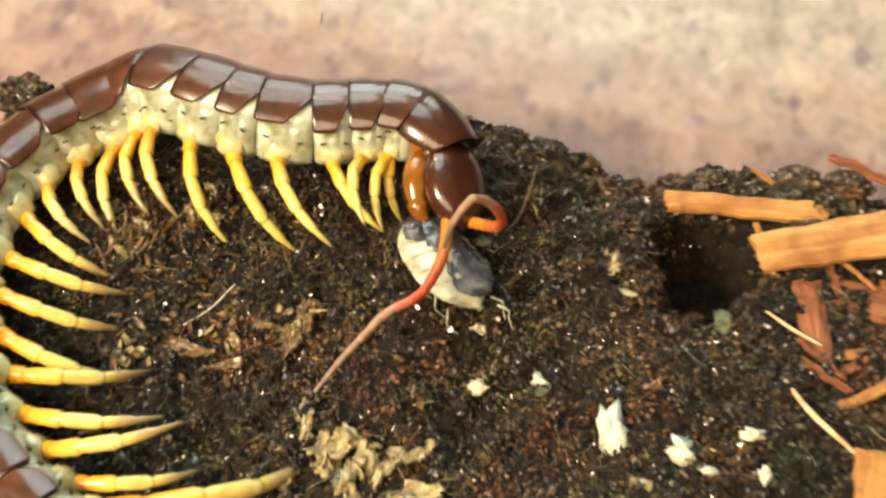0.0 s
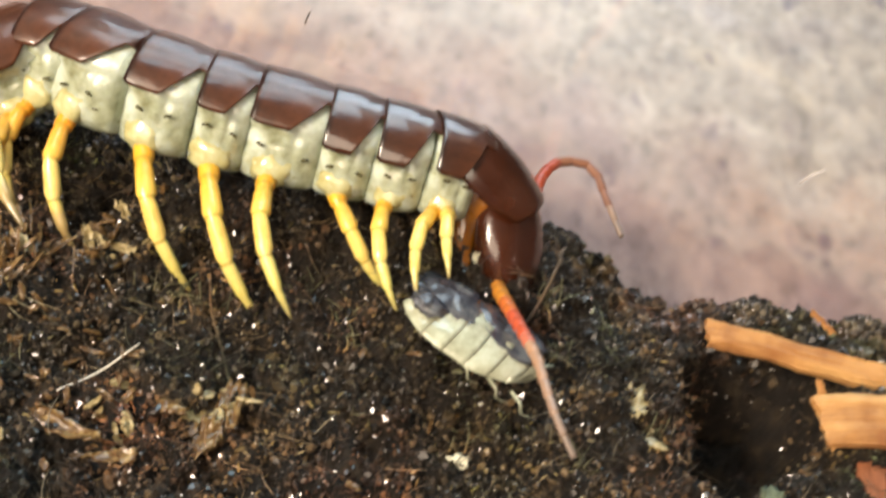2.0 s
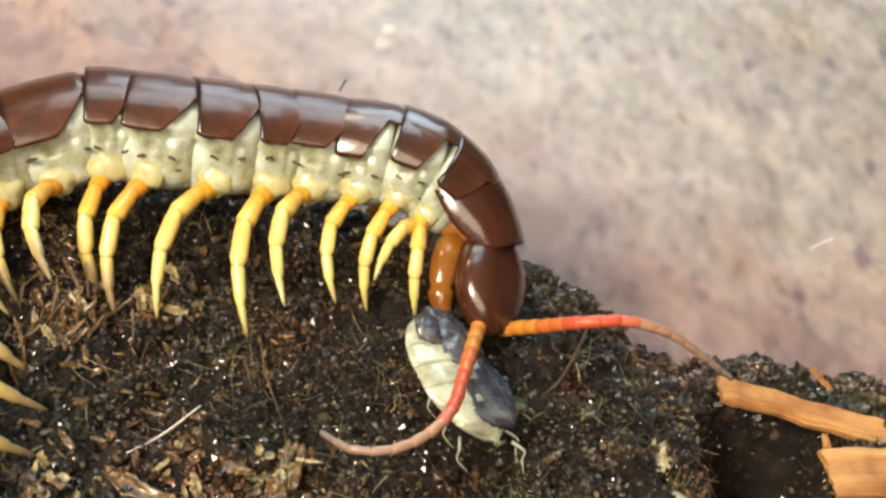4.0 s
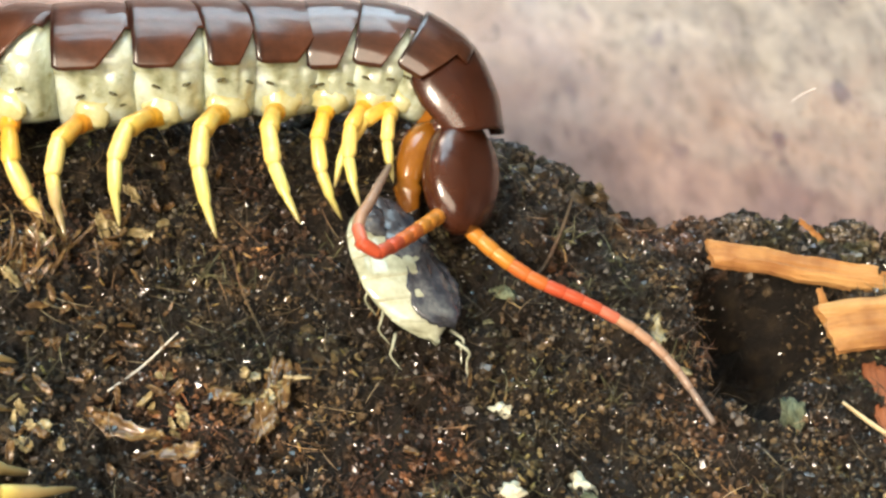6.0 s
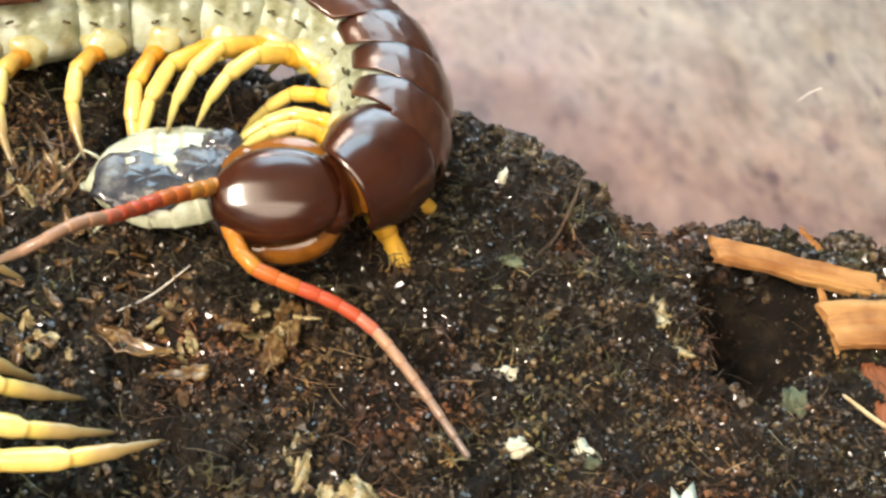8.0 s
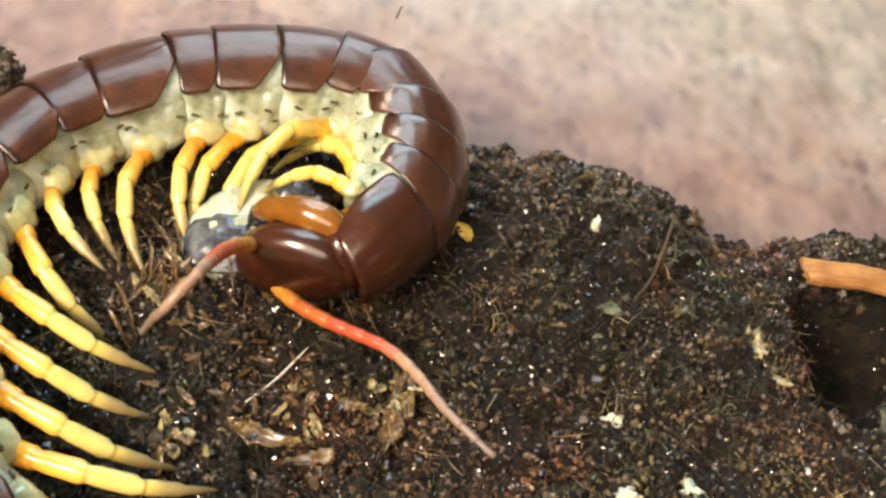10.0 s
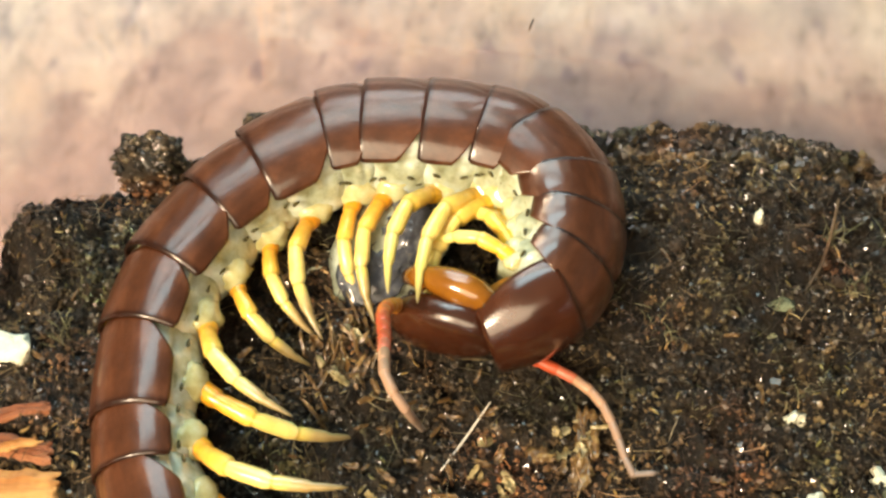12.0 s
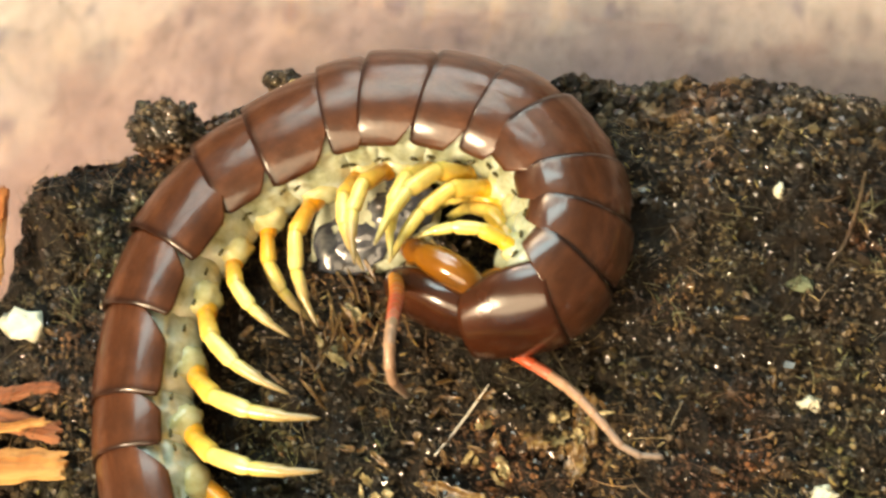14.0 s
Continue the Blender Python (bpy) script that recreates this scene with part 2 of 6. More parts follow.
def limb_material(name, stops, rough=0.3):
    """Colour runs along a limb by the attribute 'along', from base to tip."""
    m, tree, b = material(name, rough)
    a = tree.nodes.new("ShaderNodeAttribute")
    a.attribute_name = "along"
    colour = ramp(tree, a.outputs["Fac"], stops)
    f = ramp(tree, noise_of(tree, 500, 4), [(0.3, (0.82, 0.78, 0.7)), (0.6, (1.05, 1.05, 1.05))])
    tree.links.new(blend(tree, 1.0, colour, f, "MULTIPLY"), b.inputs["Base Color"])
    b.inputs["Subsurface Weight"].default_value = 0.15
    b.inputs["Subsurface Radius"].default_value = (0.001, 0.0006, 0.0003)
    b.inputs["Coat Weight"].default_value = 0.35
    b.inputs["Coat Roughness"].default_value = 0.15
    bump(tree, b, noise_of(tree, 1500, 3), 0.1, 0.0002)
    return m


LEG_Y = limb_material("yellow_leg", [(0.0, (0.44, 0.37, 0.08)), (0.10, (0.66, 0.42, 0.05)), (0.195, (0.72, 0.39, 0.035)), (0.206, (0.50, 0.27, 0.03)), (0.218, (0.73, 0.42, 0.05)), (0.408, (0.75, 0.51, 0.11)), (0.418, (0.46, 0.31, 0.05)), (0.43, (0.75, 0.54, 0.14)),
                                     (0.635, (0.73, 0.56, 0.17)), (0.646, (0.40, 0.29, 0.06)), (0.66, (0.66, 0.55, 0.18)), (0.80, (0.60, 0.52, 0.15)), (1.0, (0.25, 0.21, 0.09))])
LEG_O = limb_material("orange_leg", [(0.0, (0.42, 0.33, 0.06)), (0.10, (0.64, 0.32, 0.03)), (0.195, (0.70, 0.30, 0.025)), (0.206, (0.48, 0.22, 0.025)), (0.218, (0.71, 0.34, 0.04)), (0.408, (0.74, 0.46, 0.09)), (0.418, (0.46, 0.28, 0.045)), (0.43, (0.74, 0.55, 0.16)),
                                     (0.635, (0.72, 0.57, 0.20)), (0.646, (0.38, 0.26, 0.06)), (0.66, (0.66, 0.52, 0.14)), (0.74, (0.40, 0.29, 0.12)), (1.0, (0.13, 0.10, 0.05))])
COXA = shell_material("olive_hip", (0.30, 0.26, 0.10), (0.42, 0.40, 0.20), (0.52, 0.54, 0.36), 0.2, 0.7, 400)[0]
FEELER = []
for k_ in range(16):
    c_ = (0.44, 0.17, 0.025) if k_ < 3 else (0.44, 0.11, 0.025) if k_ < 5 else (0.42, 0.07, 0.03) if k_ < 8 else (0.45, 0.12, 0.07) if k_ < 9 else tuple(a + (b - a) * (k_ - 9) / 6 for a, b in zip((0.36, 0.20, 0.12), (0.19, 0.145, 0.12)))
    FEELER.append(shell_material("feeler_shell", tuple(v * 0.75 for v in c_), c_, tuple(v * 1.15 for v in c_), 0.4, 0.2)[0])
OLIVE = shell_material("olive_slit", (0.02, 0.018, 0.008), (0.05, 0.045, 0.018), (0.11, 0.095, 0.04), 0.2, 0.5, 700)[0]
DARK = material("dark_claw", 0.25)[0]
FROST = mottled("frosted_plastic", [(0.3, (0.62, 0.55, 0.52)), (0.7, (0.74, 0.68, 0.65))], 200, 0.4, 0.2)[0]
DARK.node_tree.nodes["Principled BSDF"].inputs["Base Color"].default_value = (0.012, 0.008, 0.006, 1)
PREY_PALE = shell_material("pale_cuticle", (0.20, 0.20, 0.13), (0.36, 0.38, 0.28), (0.52, 0.56, 0.46), 0.2, 0.8, 300)[0]
PREY_DARK = shell_material("slate_cuticle", (0.015, 0.017, 0.024), (0.05, 0.054, 0.066), (0.16, 0.165, 0.16), 0.2, 0.6, 420)[0]
SKIN = shell_material("shed_skin", (0.13, 0.09, 0.04), (0.27, 0.21, 0.10), (0.46, 0.40, 0.24), 0.32, 0.3, 900)[0]
BARK = shell_material("torn_bark", (0.035, 0.019, 0.008), (0.10, 0.055, 0.021), (0.28, 0.20, 0.085), 0.3, 0.3, 1100)[0]
CHALK = mottled("chalky_crumb", [(0.3, (0.5, 0.48, 0.34)), (0.6, (0.74, 0.72, 0.56))], 500, 0.6, 0.6, 0.0005)[0]
STRAW = mottled("dry_straw", [(0.3, (0.36, 0.25, 0.12)), (0.6, (0.58, 0.47, 0.28))], 600, 0.5, 0.4, 0.0003, None, (0.2, 1, 1))[0]
PALE_STRAW = mottled("bleached_straw", [(0.3, (0.5, 0.45, 0.36)), (0.6, (0.72, 0.68, 0.6))], 600, 0.4, 0.3, 0.0003)[0]
MOSS = mottled("green_mould", [(0.3, (0.04, 0.05, 0.025)), (0.6, (0.17, 0.20, 0.12))], 700, 0.8, 0.8, 0.0006)[0]


# ---- mesh helpers (all lengths in centimetres) ----
def shaped(name, verts, faces, mat, smooth=True, along=None):
    me = bpy.data.meshes.new(name)
    me.from_pydata([(v[0] * CM, v[1] * CM, v[2] * CM) for v in verts], [], faces)
    for m in mat if isinstance(mat, (list, tuple)) else (mat,):
        me.materials.append(m)
    if smooth:
        me.polygons.foreach_set("use_smooth", [True] * len(me.polygons))
    if along is not None:
        me.attributes.new("along", "FLOAT", "POINT").data.foreach_set("value", along)
    me.update()
    return me


def part(name, me, parent=None, m=None, label=""):
    ob = new(name, me)
    if parent is not None:
        ob.parent = parent
    if m is not None:
        ob.matrix_basis = m
    if label:
        tagged(ob, label)
    return ob


def shift(x, y, z):
    return Matrix.Translation((x * CM, y * CM, z * CM))


def tube(points, radii, sides=10, flat=1.0):
    """Rings round a bent line: vertices, faces, place along (0 to 1)."""
    pts = [Vector(p) for p in points]
    n = len(pts)
    verts, faces, along = [], [], []
    total = sum((pts[i + 1] - pts[i]).length for i in range(n - 1))
    run, up = 0.0, Vector((0, 0, 1))
    for i, p in enumerate(pts):
        d = (pts[min(i + 1, n - 1)] - pts[max(i - 1, 0)]).normalized()
        side = d.cross(up)
        if side.length < 1e-4:
            side = d.cross(Vector((1, 0, 0)))
        side.normalize()
        top = side.cross(d).normalized()
        if i:
            run += (p - pts[i - 1]).length
        for k in range(sides):
            a = 2 * math.pi * k / sides
            verts.append(p + radii[i] * (math.cos(a) * side + flat * math.sin(a) * top))
            along.append(run / total)
    for i in range(n - 1):
        for k in range(sides):
            a, b = i * sides + k, i * sides + (k + 1) % sides
            faces.append((a, b, b + sides, a + sides))
    verts += [pts[0], pts[-1]]
    along += [0.0, 1.0]
    for k in range(sides):
        faces.append((len(verts) - 2, (k + 1) % sides, k))
        o = (n - 1) * sides
        faces.append((len(verts) - 1, o + k, o + (k + 1) % sides))
    return verts, faces, along


def curve_points(points, n=10):
    """A smooth line through the points."""
    p = [Vector(q) for q in points]
    q = [2 * p[0] - p[1], *p, 2 * p[-1] - p[-2]]
    out = []
    for i in range(len(p) - 1):
        a, b, c, d = q[i:i + 4]
        for k in range(n):
            u = k / n
            out.append(0.5 * (2 * b + (c - a) * u + (2 * a - 5 * b + 4 * c - d) * u * u + (3 * b - a - 3 * c + d) * u ** 3))
    out.append(p[-1])
    return out


def lump(rx, ry, rz, seed, rings=10, sides=14, rough=0.25, freq=1.6):
    """An uneven rounded piece."""
    verts, faces = [], []
    for i in range(rings + 1):
        th = math.pi * i / rings
        for k in range(sides):
            a = 2 * math.pi * k / sides
            d = Vector((math.sin(th) * math.cos(a), math.sin(th) * math.sin(a), math.cos(th)))
            r = 1 + rough * noise.fractal(d * freq + Vector((seed * 3.7, seed * 1.3, 0)), 0.7, 2.1, 3 if rings < 20 else 6)
            verts.append((d.x * rx * r, d.y * ry * r, d.z * rz * r))
    for i in range(rings):
        for k in range(sides):
            a, b = i * sides + k, i * sides + (k + 1) % sides
            faces.append((a, a + sides, b + sides, b))
    return verts, faces


# ---- the place ----
def gauss(x, y, cx, cy, w, h):
    return h * math.exp(-((x - cx) ** 2 + (y - cy) ** 2) / (w * w))


WALL_Y, WALL_X, CORNER = 4.32, -6.05, 4.0


def pit(x, y, cx, cy, w, h):
    """A hole with steep sides."""
    return h * math.exp(-(((x - cx) ** 2 + (y - cy) ** 2) / (w * w)) ** 2)


def ground_height(x, y):
    z = gauss(x, y, 2.4, 2.7, 1.5, 0.62) + pit(x, y, 6.50, 2.72, 0.78, -1.9) + pit(x, y, 6.36, 1.72, 0.46, -1.1) + gauss(x, y, 4.4, -0.4, 1.8, -0.35)
    z += gauss(x, y, 7.6, 4.1, 1.2, 0.35) + gauss(x, y, -5.0, -0.3, 1.4, 0.3) + gauss(x, y, 5.2, 4.2, 0.6, -0.2) + gauss(x, y, 5.0, 3.65, 0.85, -0.38)
    z += gauss(x, y, -1.6, 0.6, 0.9, 0.18)
    edge = min(1.0, max(0.0, (y - 3.1) / 1.2, (-4.9 - x) / 1.2, (math.hypot(min(0, x + 2.05), max(0, y - 0.32)) - 2.8) / 1.2))
    z -= (0.38 + 0.75 * min(1, max(0, (-2.6 - x) / 0.8)) * min(1, max(0, (y - 1.7) / 0.5))) * edge * edge * (3 - 2 * edge) + gauss(x, y, -0.6, 4.3, 1.9, 0.25)
    z -= 0.06 * min(1, max(0, (-3.9 - x) / 0.7)) * min(1, max(0, (y - 1.9) / 0.8))
    z -= 0.42 * min(1, max(0, (y - (2.3 if x < -2.9 else 2.8 if x > -2.2 else 2.3 + 0.5 * (x + 2.9) / 0.7)) / 0.7)) * min(1, max(0, (-0.9 - x) / 0.8)) * min(1, max(0, (x + 4.2) / 0.5))
    z += gauss(x, y, -5.6, 2.2, 0.75, 1.1)
    z = max(z, -1.5 if x > 5 else -1.3)
    p = Vector((x, y, 0))
    z += 0.14 * noise.fractal(p * 0.9, 1.0, 2.0, 4) + 0.19 * noise.fractal(p * 3.1 + Vector((7, 2, 0)), 0.8, 2.0, 4)
    return z


def build_ground():
    x0, x1, y0, y1, step = WALL_X + 0.02, 14.4, -9.0, WALL_Y - 0.02, 0.06
    nx, ny = int((x1 - x0) / step), int((y1 - y0) / step)
    xs, ys = np.linspace(x0, x1, nx), np.linspace(y0, y1, ny)
    verts = []
    for y in ys:
        for x in xs:
            q = Vector((x * 9, y * 9, 3))
            z = ground_height(x, y) + 0.07 * noise.noise(q) + 0.04 * noise.noise(q * 2.3)
            # the pile follows the rounded corner of the tub
            px, py = x, y
            cx, cy = WALL_X + CORNER, WALL_Y - CORNER
            if x < cx and y > cy:
                d = math.hypot(x - cx, y - cy)
                if d > CORNER - 0.03:
                    f = (CORNER - 0.03) / d
                    px, py = cx + (x - cx) * f, cy + (y - cy) * f
            verts.append((px, py, z))
    faces = [(j * nx + i, j * nx + i + 1, (j + 1) * nx + i + 1, (j + 1) * nx + i) for j in range(ny - 1) for i in range(nx - 1)]
    # skirt down to the floor of the tub
    base = len(verts)
    rim = [i for i in range(nx)] + [j * nx + nx - 1 for j in range(1, ny)] + [(ny - 1) * nx + i for i in range(nx - 2, -1, -1)] + [j * nx for j in range(ny - 2, 0, -1)]
    for r in rim:
        v = verts[r]
        verts.append((v[0], v[1], -1.55))
    for k in range(len(rim)):
        a, b = rim[k], rim[(k + 1) % len(rim)]
        faces.append((b, a, base + k, base + (k + 1) % len(rim)))
    ob = part("ground", shaped("ground", verts, faces, SOIL))
    return tagged(ob, "dark moist crumbly soil filling the clear tub", "soil", kind="structure")


build_ground()


def inside(x, y, margin=0.05):
    if not (WALL_X + margin < x < 14.2 and -8.8 < y < WALL_Y - margin):
        return False
    cx, cy = WALL_X + CORNER, WALL_Y - CORNER
    return not (x < cx and y > cy and math.hypot(x - cx, y - cy) > CORNER - margin)


def scatter(name, count, box, size, mat, label, category, seed, kind="crumb", lift=0.3, power=2.0):
    """Very many small pieces strewn over the soil, joined into one."""
    rnd = random.Random(seed)
    cube = np.array([(-1, -1, -1), (1, -1, -1), (1, 1, -1), (-1, 1, -1), (-1, -1, 1), (1, -1, 1), (1, 1, 1), (-1, 1, 1)], float) * 0.62
    octa = np.array([(1, 0, 0), (-1, 0, 0), (0, 1, 0), (0, -1, 0), (0, 0, 1), (0, 0, -1)], float)
    all_v = np.vstack([cube, octa])
    tri = [(0, 1, 11), (1, 5, 11), (5, 4, 11), (4, 0, 11), (1, 2, 8), (2, 6, 8), (6, 5, 8), (5, 1, 8), (2, 3, 10), (3, 7, 10), (7, 6, 10), (6, 2, 10),
           (3, 0, 9), (0, 4, 9), (4, 7, 9), (7, 3, 9), (4, 5, 12), (5, 6, 12), (6, 7, 12), (7, 4, 12), (1, 0, 13), (2, 1, 13), (3, 2, 13), (0, 3, 13)]
    verts, faces = [], []
    made = 0
    while made < count:
        x, y = rnd.uniform(box[0], box[2]), rnd.uniform(box[1], box[3])
        if not inside(x, y):
            continue
        if kind != "fibre" and rnd.random() > 0.25 + 1.5 * max(0.0, 0.5 + noise.noise(Vector((x * 1.1, y * 1.1, seed * 5.0)))):
            continue
        hole = min(pit(x, y, 6.50, 2.72, 0.78, -1.0), pit(x, y, 6.36, 1.72, 0.46, -1.0))
        if rnd.random() < -1.3 * hole:
            continue
        made += 1
        s = size[0] + (size[1] - size[0]) * rnd.random() ** power
        z = ground_height(x, y) + s * lift
        a, b, c = (rnd.uniform(0, 6.28) for _ in range(3))
        r = np.array(Euler((a, b, c)).to_matrix())
        base = len(verts)
        if kind == "crumb":
            v = all_v * (np.array([rnd.uniform(0.35, 1.45) for _ in range(42)]).reshape(14, 3)) * s
            v[:, 2] *= rnd.uniform(0.6, 1.0)
            v = v @ r.T + (x, y, z)
            verts.extend(map(tuple, v))
            faces.extend(tuple(base + k for k in f) for f in tri)
        else:
            # a thin bent fibre of three sides
            n, length = 5, s
            d = Vector((math.cos(a), math.sin(a), rnd.uniform(-0.15, 0.35)))
            w = rnd.uniform(0.002, 0.008) if kind == "fibre" else s * rnd.uniform(0.10, 0.22)
            bend = Vector((-math.sin(a), math.cos(a), rnd.uniform(-0.2, 0.5))) * rnd.uniform(-0.5, 0.5) * length
            for i in range(n):
                u = i / (n - 1)
                p = Vector((x, y, z + 0.03)) + d * length * (u - 0.5) + bend * (u - 0.5) ** 2
                ww = w * (1 - 0.75 * abs(2 * u - 1) ** 2)
                for k in range(3):
                    t = 2.09 * k
                    verts.append((p.x - math.sin(a) * ww * math.cos(t), p.y + math.cos(a) * ww * math.cos(t), p.z + ww * math.sin(t) * (1 if kind == "fibre" else 0.35)))
            for i in range(n - 1):
                for k in range(3):
                    q, h = base + i * 3 + k, base + i * 3 + (k + 1) % 3
                    faces.append((q, h, h + 3, q + 3))
    ob = part(name, shaped(name, verts, faces, mat, smooth=kind != "crumb"))
    return tagged(ob, label, category, kind="stuff")


VIEW = (-6.1, -4.5, 10.0, 4.4)
scatter("soil_crumbs", 70000, VIEW, (0.009, 0.044), CRUMB, "small dark moist crumbs of loose soil", "soil", 1)
scatter("soil_clods", 5600, VIEW, (0.026, 0.085), CLOD, "coarser dark crumbs of peaty soil", "soil", 2, power=2.6, lift=0.2)
scatter("wall_crumbs", 5200, (-6.1, 3.5, 10.0, 4.3), (0.025, 0.10), CRUMB, "dark crumbs heaped against the clear wall", "soil", 3, lift=0.45, power=1.5)
scatter("soil_fibres", 6500, VIEW, (0.06, 0.5), FIBRE, "fine brown root and coir fibres in the soil", "fibre", 4, kind="fibre", power=2.2)
scatter("bark_flakes", 3000, VIEW, (0.04, 0.16), HUSK, "thin brown flakes of bark and husk", "bark", 5, kind="flake", lift=0.05, power=2.0)
scatter("leaf_flecks", 2600, VIEW, (0.03, 0.13), FLECK, "small tan and olive flecks of dead leaf", "leaf", 8, kind="flake", lift=0.1, power=1.8)
scatter("pale_grit_and_glints", 15000, VIEW, (0.004, 0.014), GRIT_GLINT, "tiny pale grains of grit in the soil, some standing in for wet glints", "grit", 6, lift=1.2, power=2.5)


def build_tub():
    """A clear tub with a rounded corner, 2 mm walls and a raised line round it."""
    tub = tagged(new("plastic_tub"), "clear plastic tub with upright walls and rounded corners", "tub")
    x1, y0, top, bottom, thick = 14.55, -9.15, 6.5, -1.55, 0.16

    def outline(grow):
        pts = []
        corners = [(WALL_X + CORNER, WALL_Y - CORNER, 90), (x1 - CORNER, WALL_Y - CORNER, 0), (x1 - CORNER, y0 + CORNER, -90), (WALL_X + CORNER, y0 + CORNER, -180)]
        for cx, cy, a0 in corners:
            for k in range(25):
                a = math.radians(a0 + 90 - k * 3.75)
                pts.append((cx + (CORNER + grow) * math.cos(a), cy + (CORNER + grow) * math.sin(a)))
        return pts

    def wall(name, loops, closed=False):
        verts, faces = [], []
        for pts, z in loops:
            verts += [(x, y, z) for x, y in pts]
        n, m = len(loops[0][0]), len(loops)
        for j in range(m if closed else m - 1):
            for i in range(n):
                a, b = j * n + i, j * n + (i + 1) % n
                c, d = ((j + 1) % m) * n + (i + 1) % n, ((j + 1) % m) * n + i
                faces.append((a, b, c, d))
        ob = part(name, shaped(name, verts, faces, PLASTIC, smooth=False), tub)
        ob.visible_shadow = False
        return ob

    inner, outer = outline(0.0), outline(thick)
    wall("wall_sheet", [(inner, bottom), (inner, top), (outer, top), (outer, bottom)], True)
    for name, points, r, mat, label in (("moulded_line", [(-3.2, 4.312, 0.85), (-1.0, 4.312, 0.98), (1.6, 4.312, 1.02)], 0.006, PLASTIC, "fine clear moulded line"),
                                        ("scratch", [(5.96, 4.312, 1.79), (6.03, 4.312, 1.96), (6.12, 4.312, 2.08)], 0.006, FROST, "short pale scratch"), ("dark_speck", [(0.05, 4.488, 1.46), (0.03, 4.488, 1.36), (0.02, 4.488, 1.26)], 0.010, DARK, "small dark speck")):
        v, f, al = tube(curve_points(points, 8), [r] * (8 * (len(points) - 1) + 1), 6)
        part(name, shaped(name, v, f, mat), tub, None, label)
    # added shadowless sheet that carries the painted rosy reflection
    band = wall("reflection_band", [(outline(-0.012), bottom + 0.02), (outline(-0.012), 3.4)])
    band.data.materials[0] = ROSE_REFLECTION
    lip = outline(thick + 0.5)
    wall("rim", [(outline(thick + 0.004), top - 0.25), (lip, top - 0.25), (lip, top), (outline(thick + 0.004), top)], True)
    verts = [(x, y, bottom - 0.004) for x, y in outer] + [(x, y, bottom - 0.12) for x, y in outer]
    n = len(outer)
    faces = [tuple(range(n)), tuple(range(2 * n - 1, n - 1, -1))] + [(i, (i + 1) % n, n + (i + 1) % n, n + i) for i in range(n)]
    base = part("base_sheet", shaped("base_sheet", verts, faces, PLASTIC, smooth=False), tub)
    base.visible_shadow = False
    return tub


build_tub()


def slab(name, box, mat, label, category):
    x0, y0, z0, x1, y1, z1 = box
    verts = [(x, y, z) for z in (z0, z1) for x, y in ((x0, y0), (x1, y0), (x1, y1), (x0, y1))]
    faces = [(3, 2, 1, 0), (4, 5, 6, 7), (0, 1, 5, 4), (1, 2, 6, 5), (2, 3, 7, 6), (3, 0, 4, 7)]
    return tagged(part(name, shaped(name, verts, faces, mat, smooth=False)), label, category, kind="structure")


slab("counter", (-100, -100, -5.7, 100, 100, -1.7), STONE, "beige mottled stone counter top under the tub", "counter")
# unseen room, added; its tones are set to steer fill and reflections
slab("ceiling", (-105, -105, 105, 105, 105, 109), CEILING_PAINT, "unseen plain greyish ceiling", "ceiling")
slab("wall_south", (-105, -105, -5.7, 105, -100, 105), PAINT, "unseen plain dim brownish wall", "wall")
slab("backdrop_wall_north", (-105, 100, -5.7, 105, 105, 105), DARK_BACKDROP, "unseen dark grey wall added for the plates to reflect", "wall")
slab("wall_west", (-105, -100, -5.7, -100, 100, 105), PAINT, "unseen plain dim brownish wall", "wall")
slab("wall_east", (100, -100, -5.7, 105, 100, 105), PAINT, "unseen plain dim brownish wall", "wall")


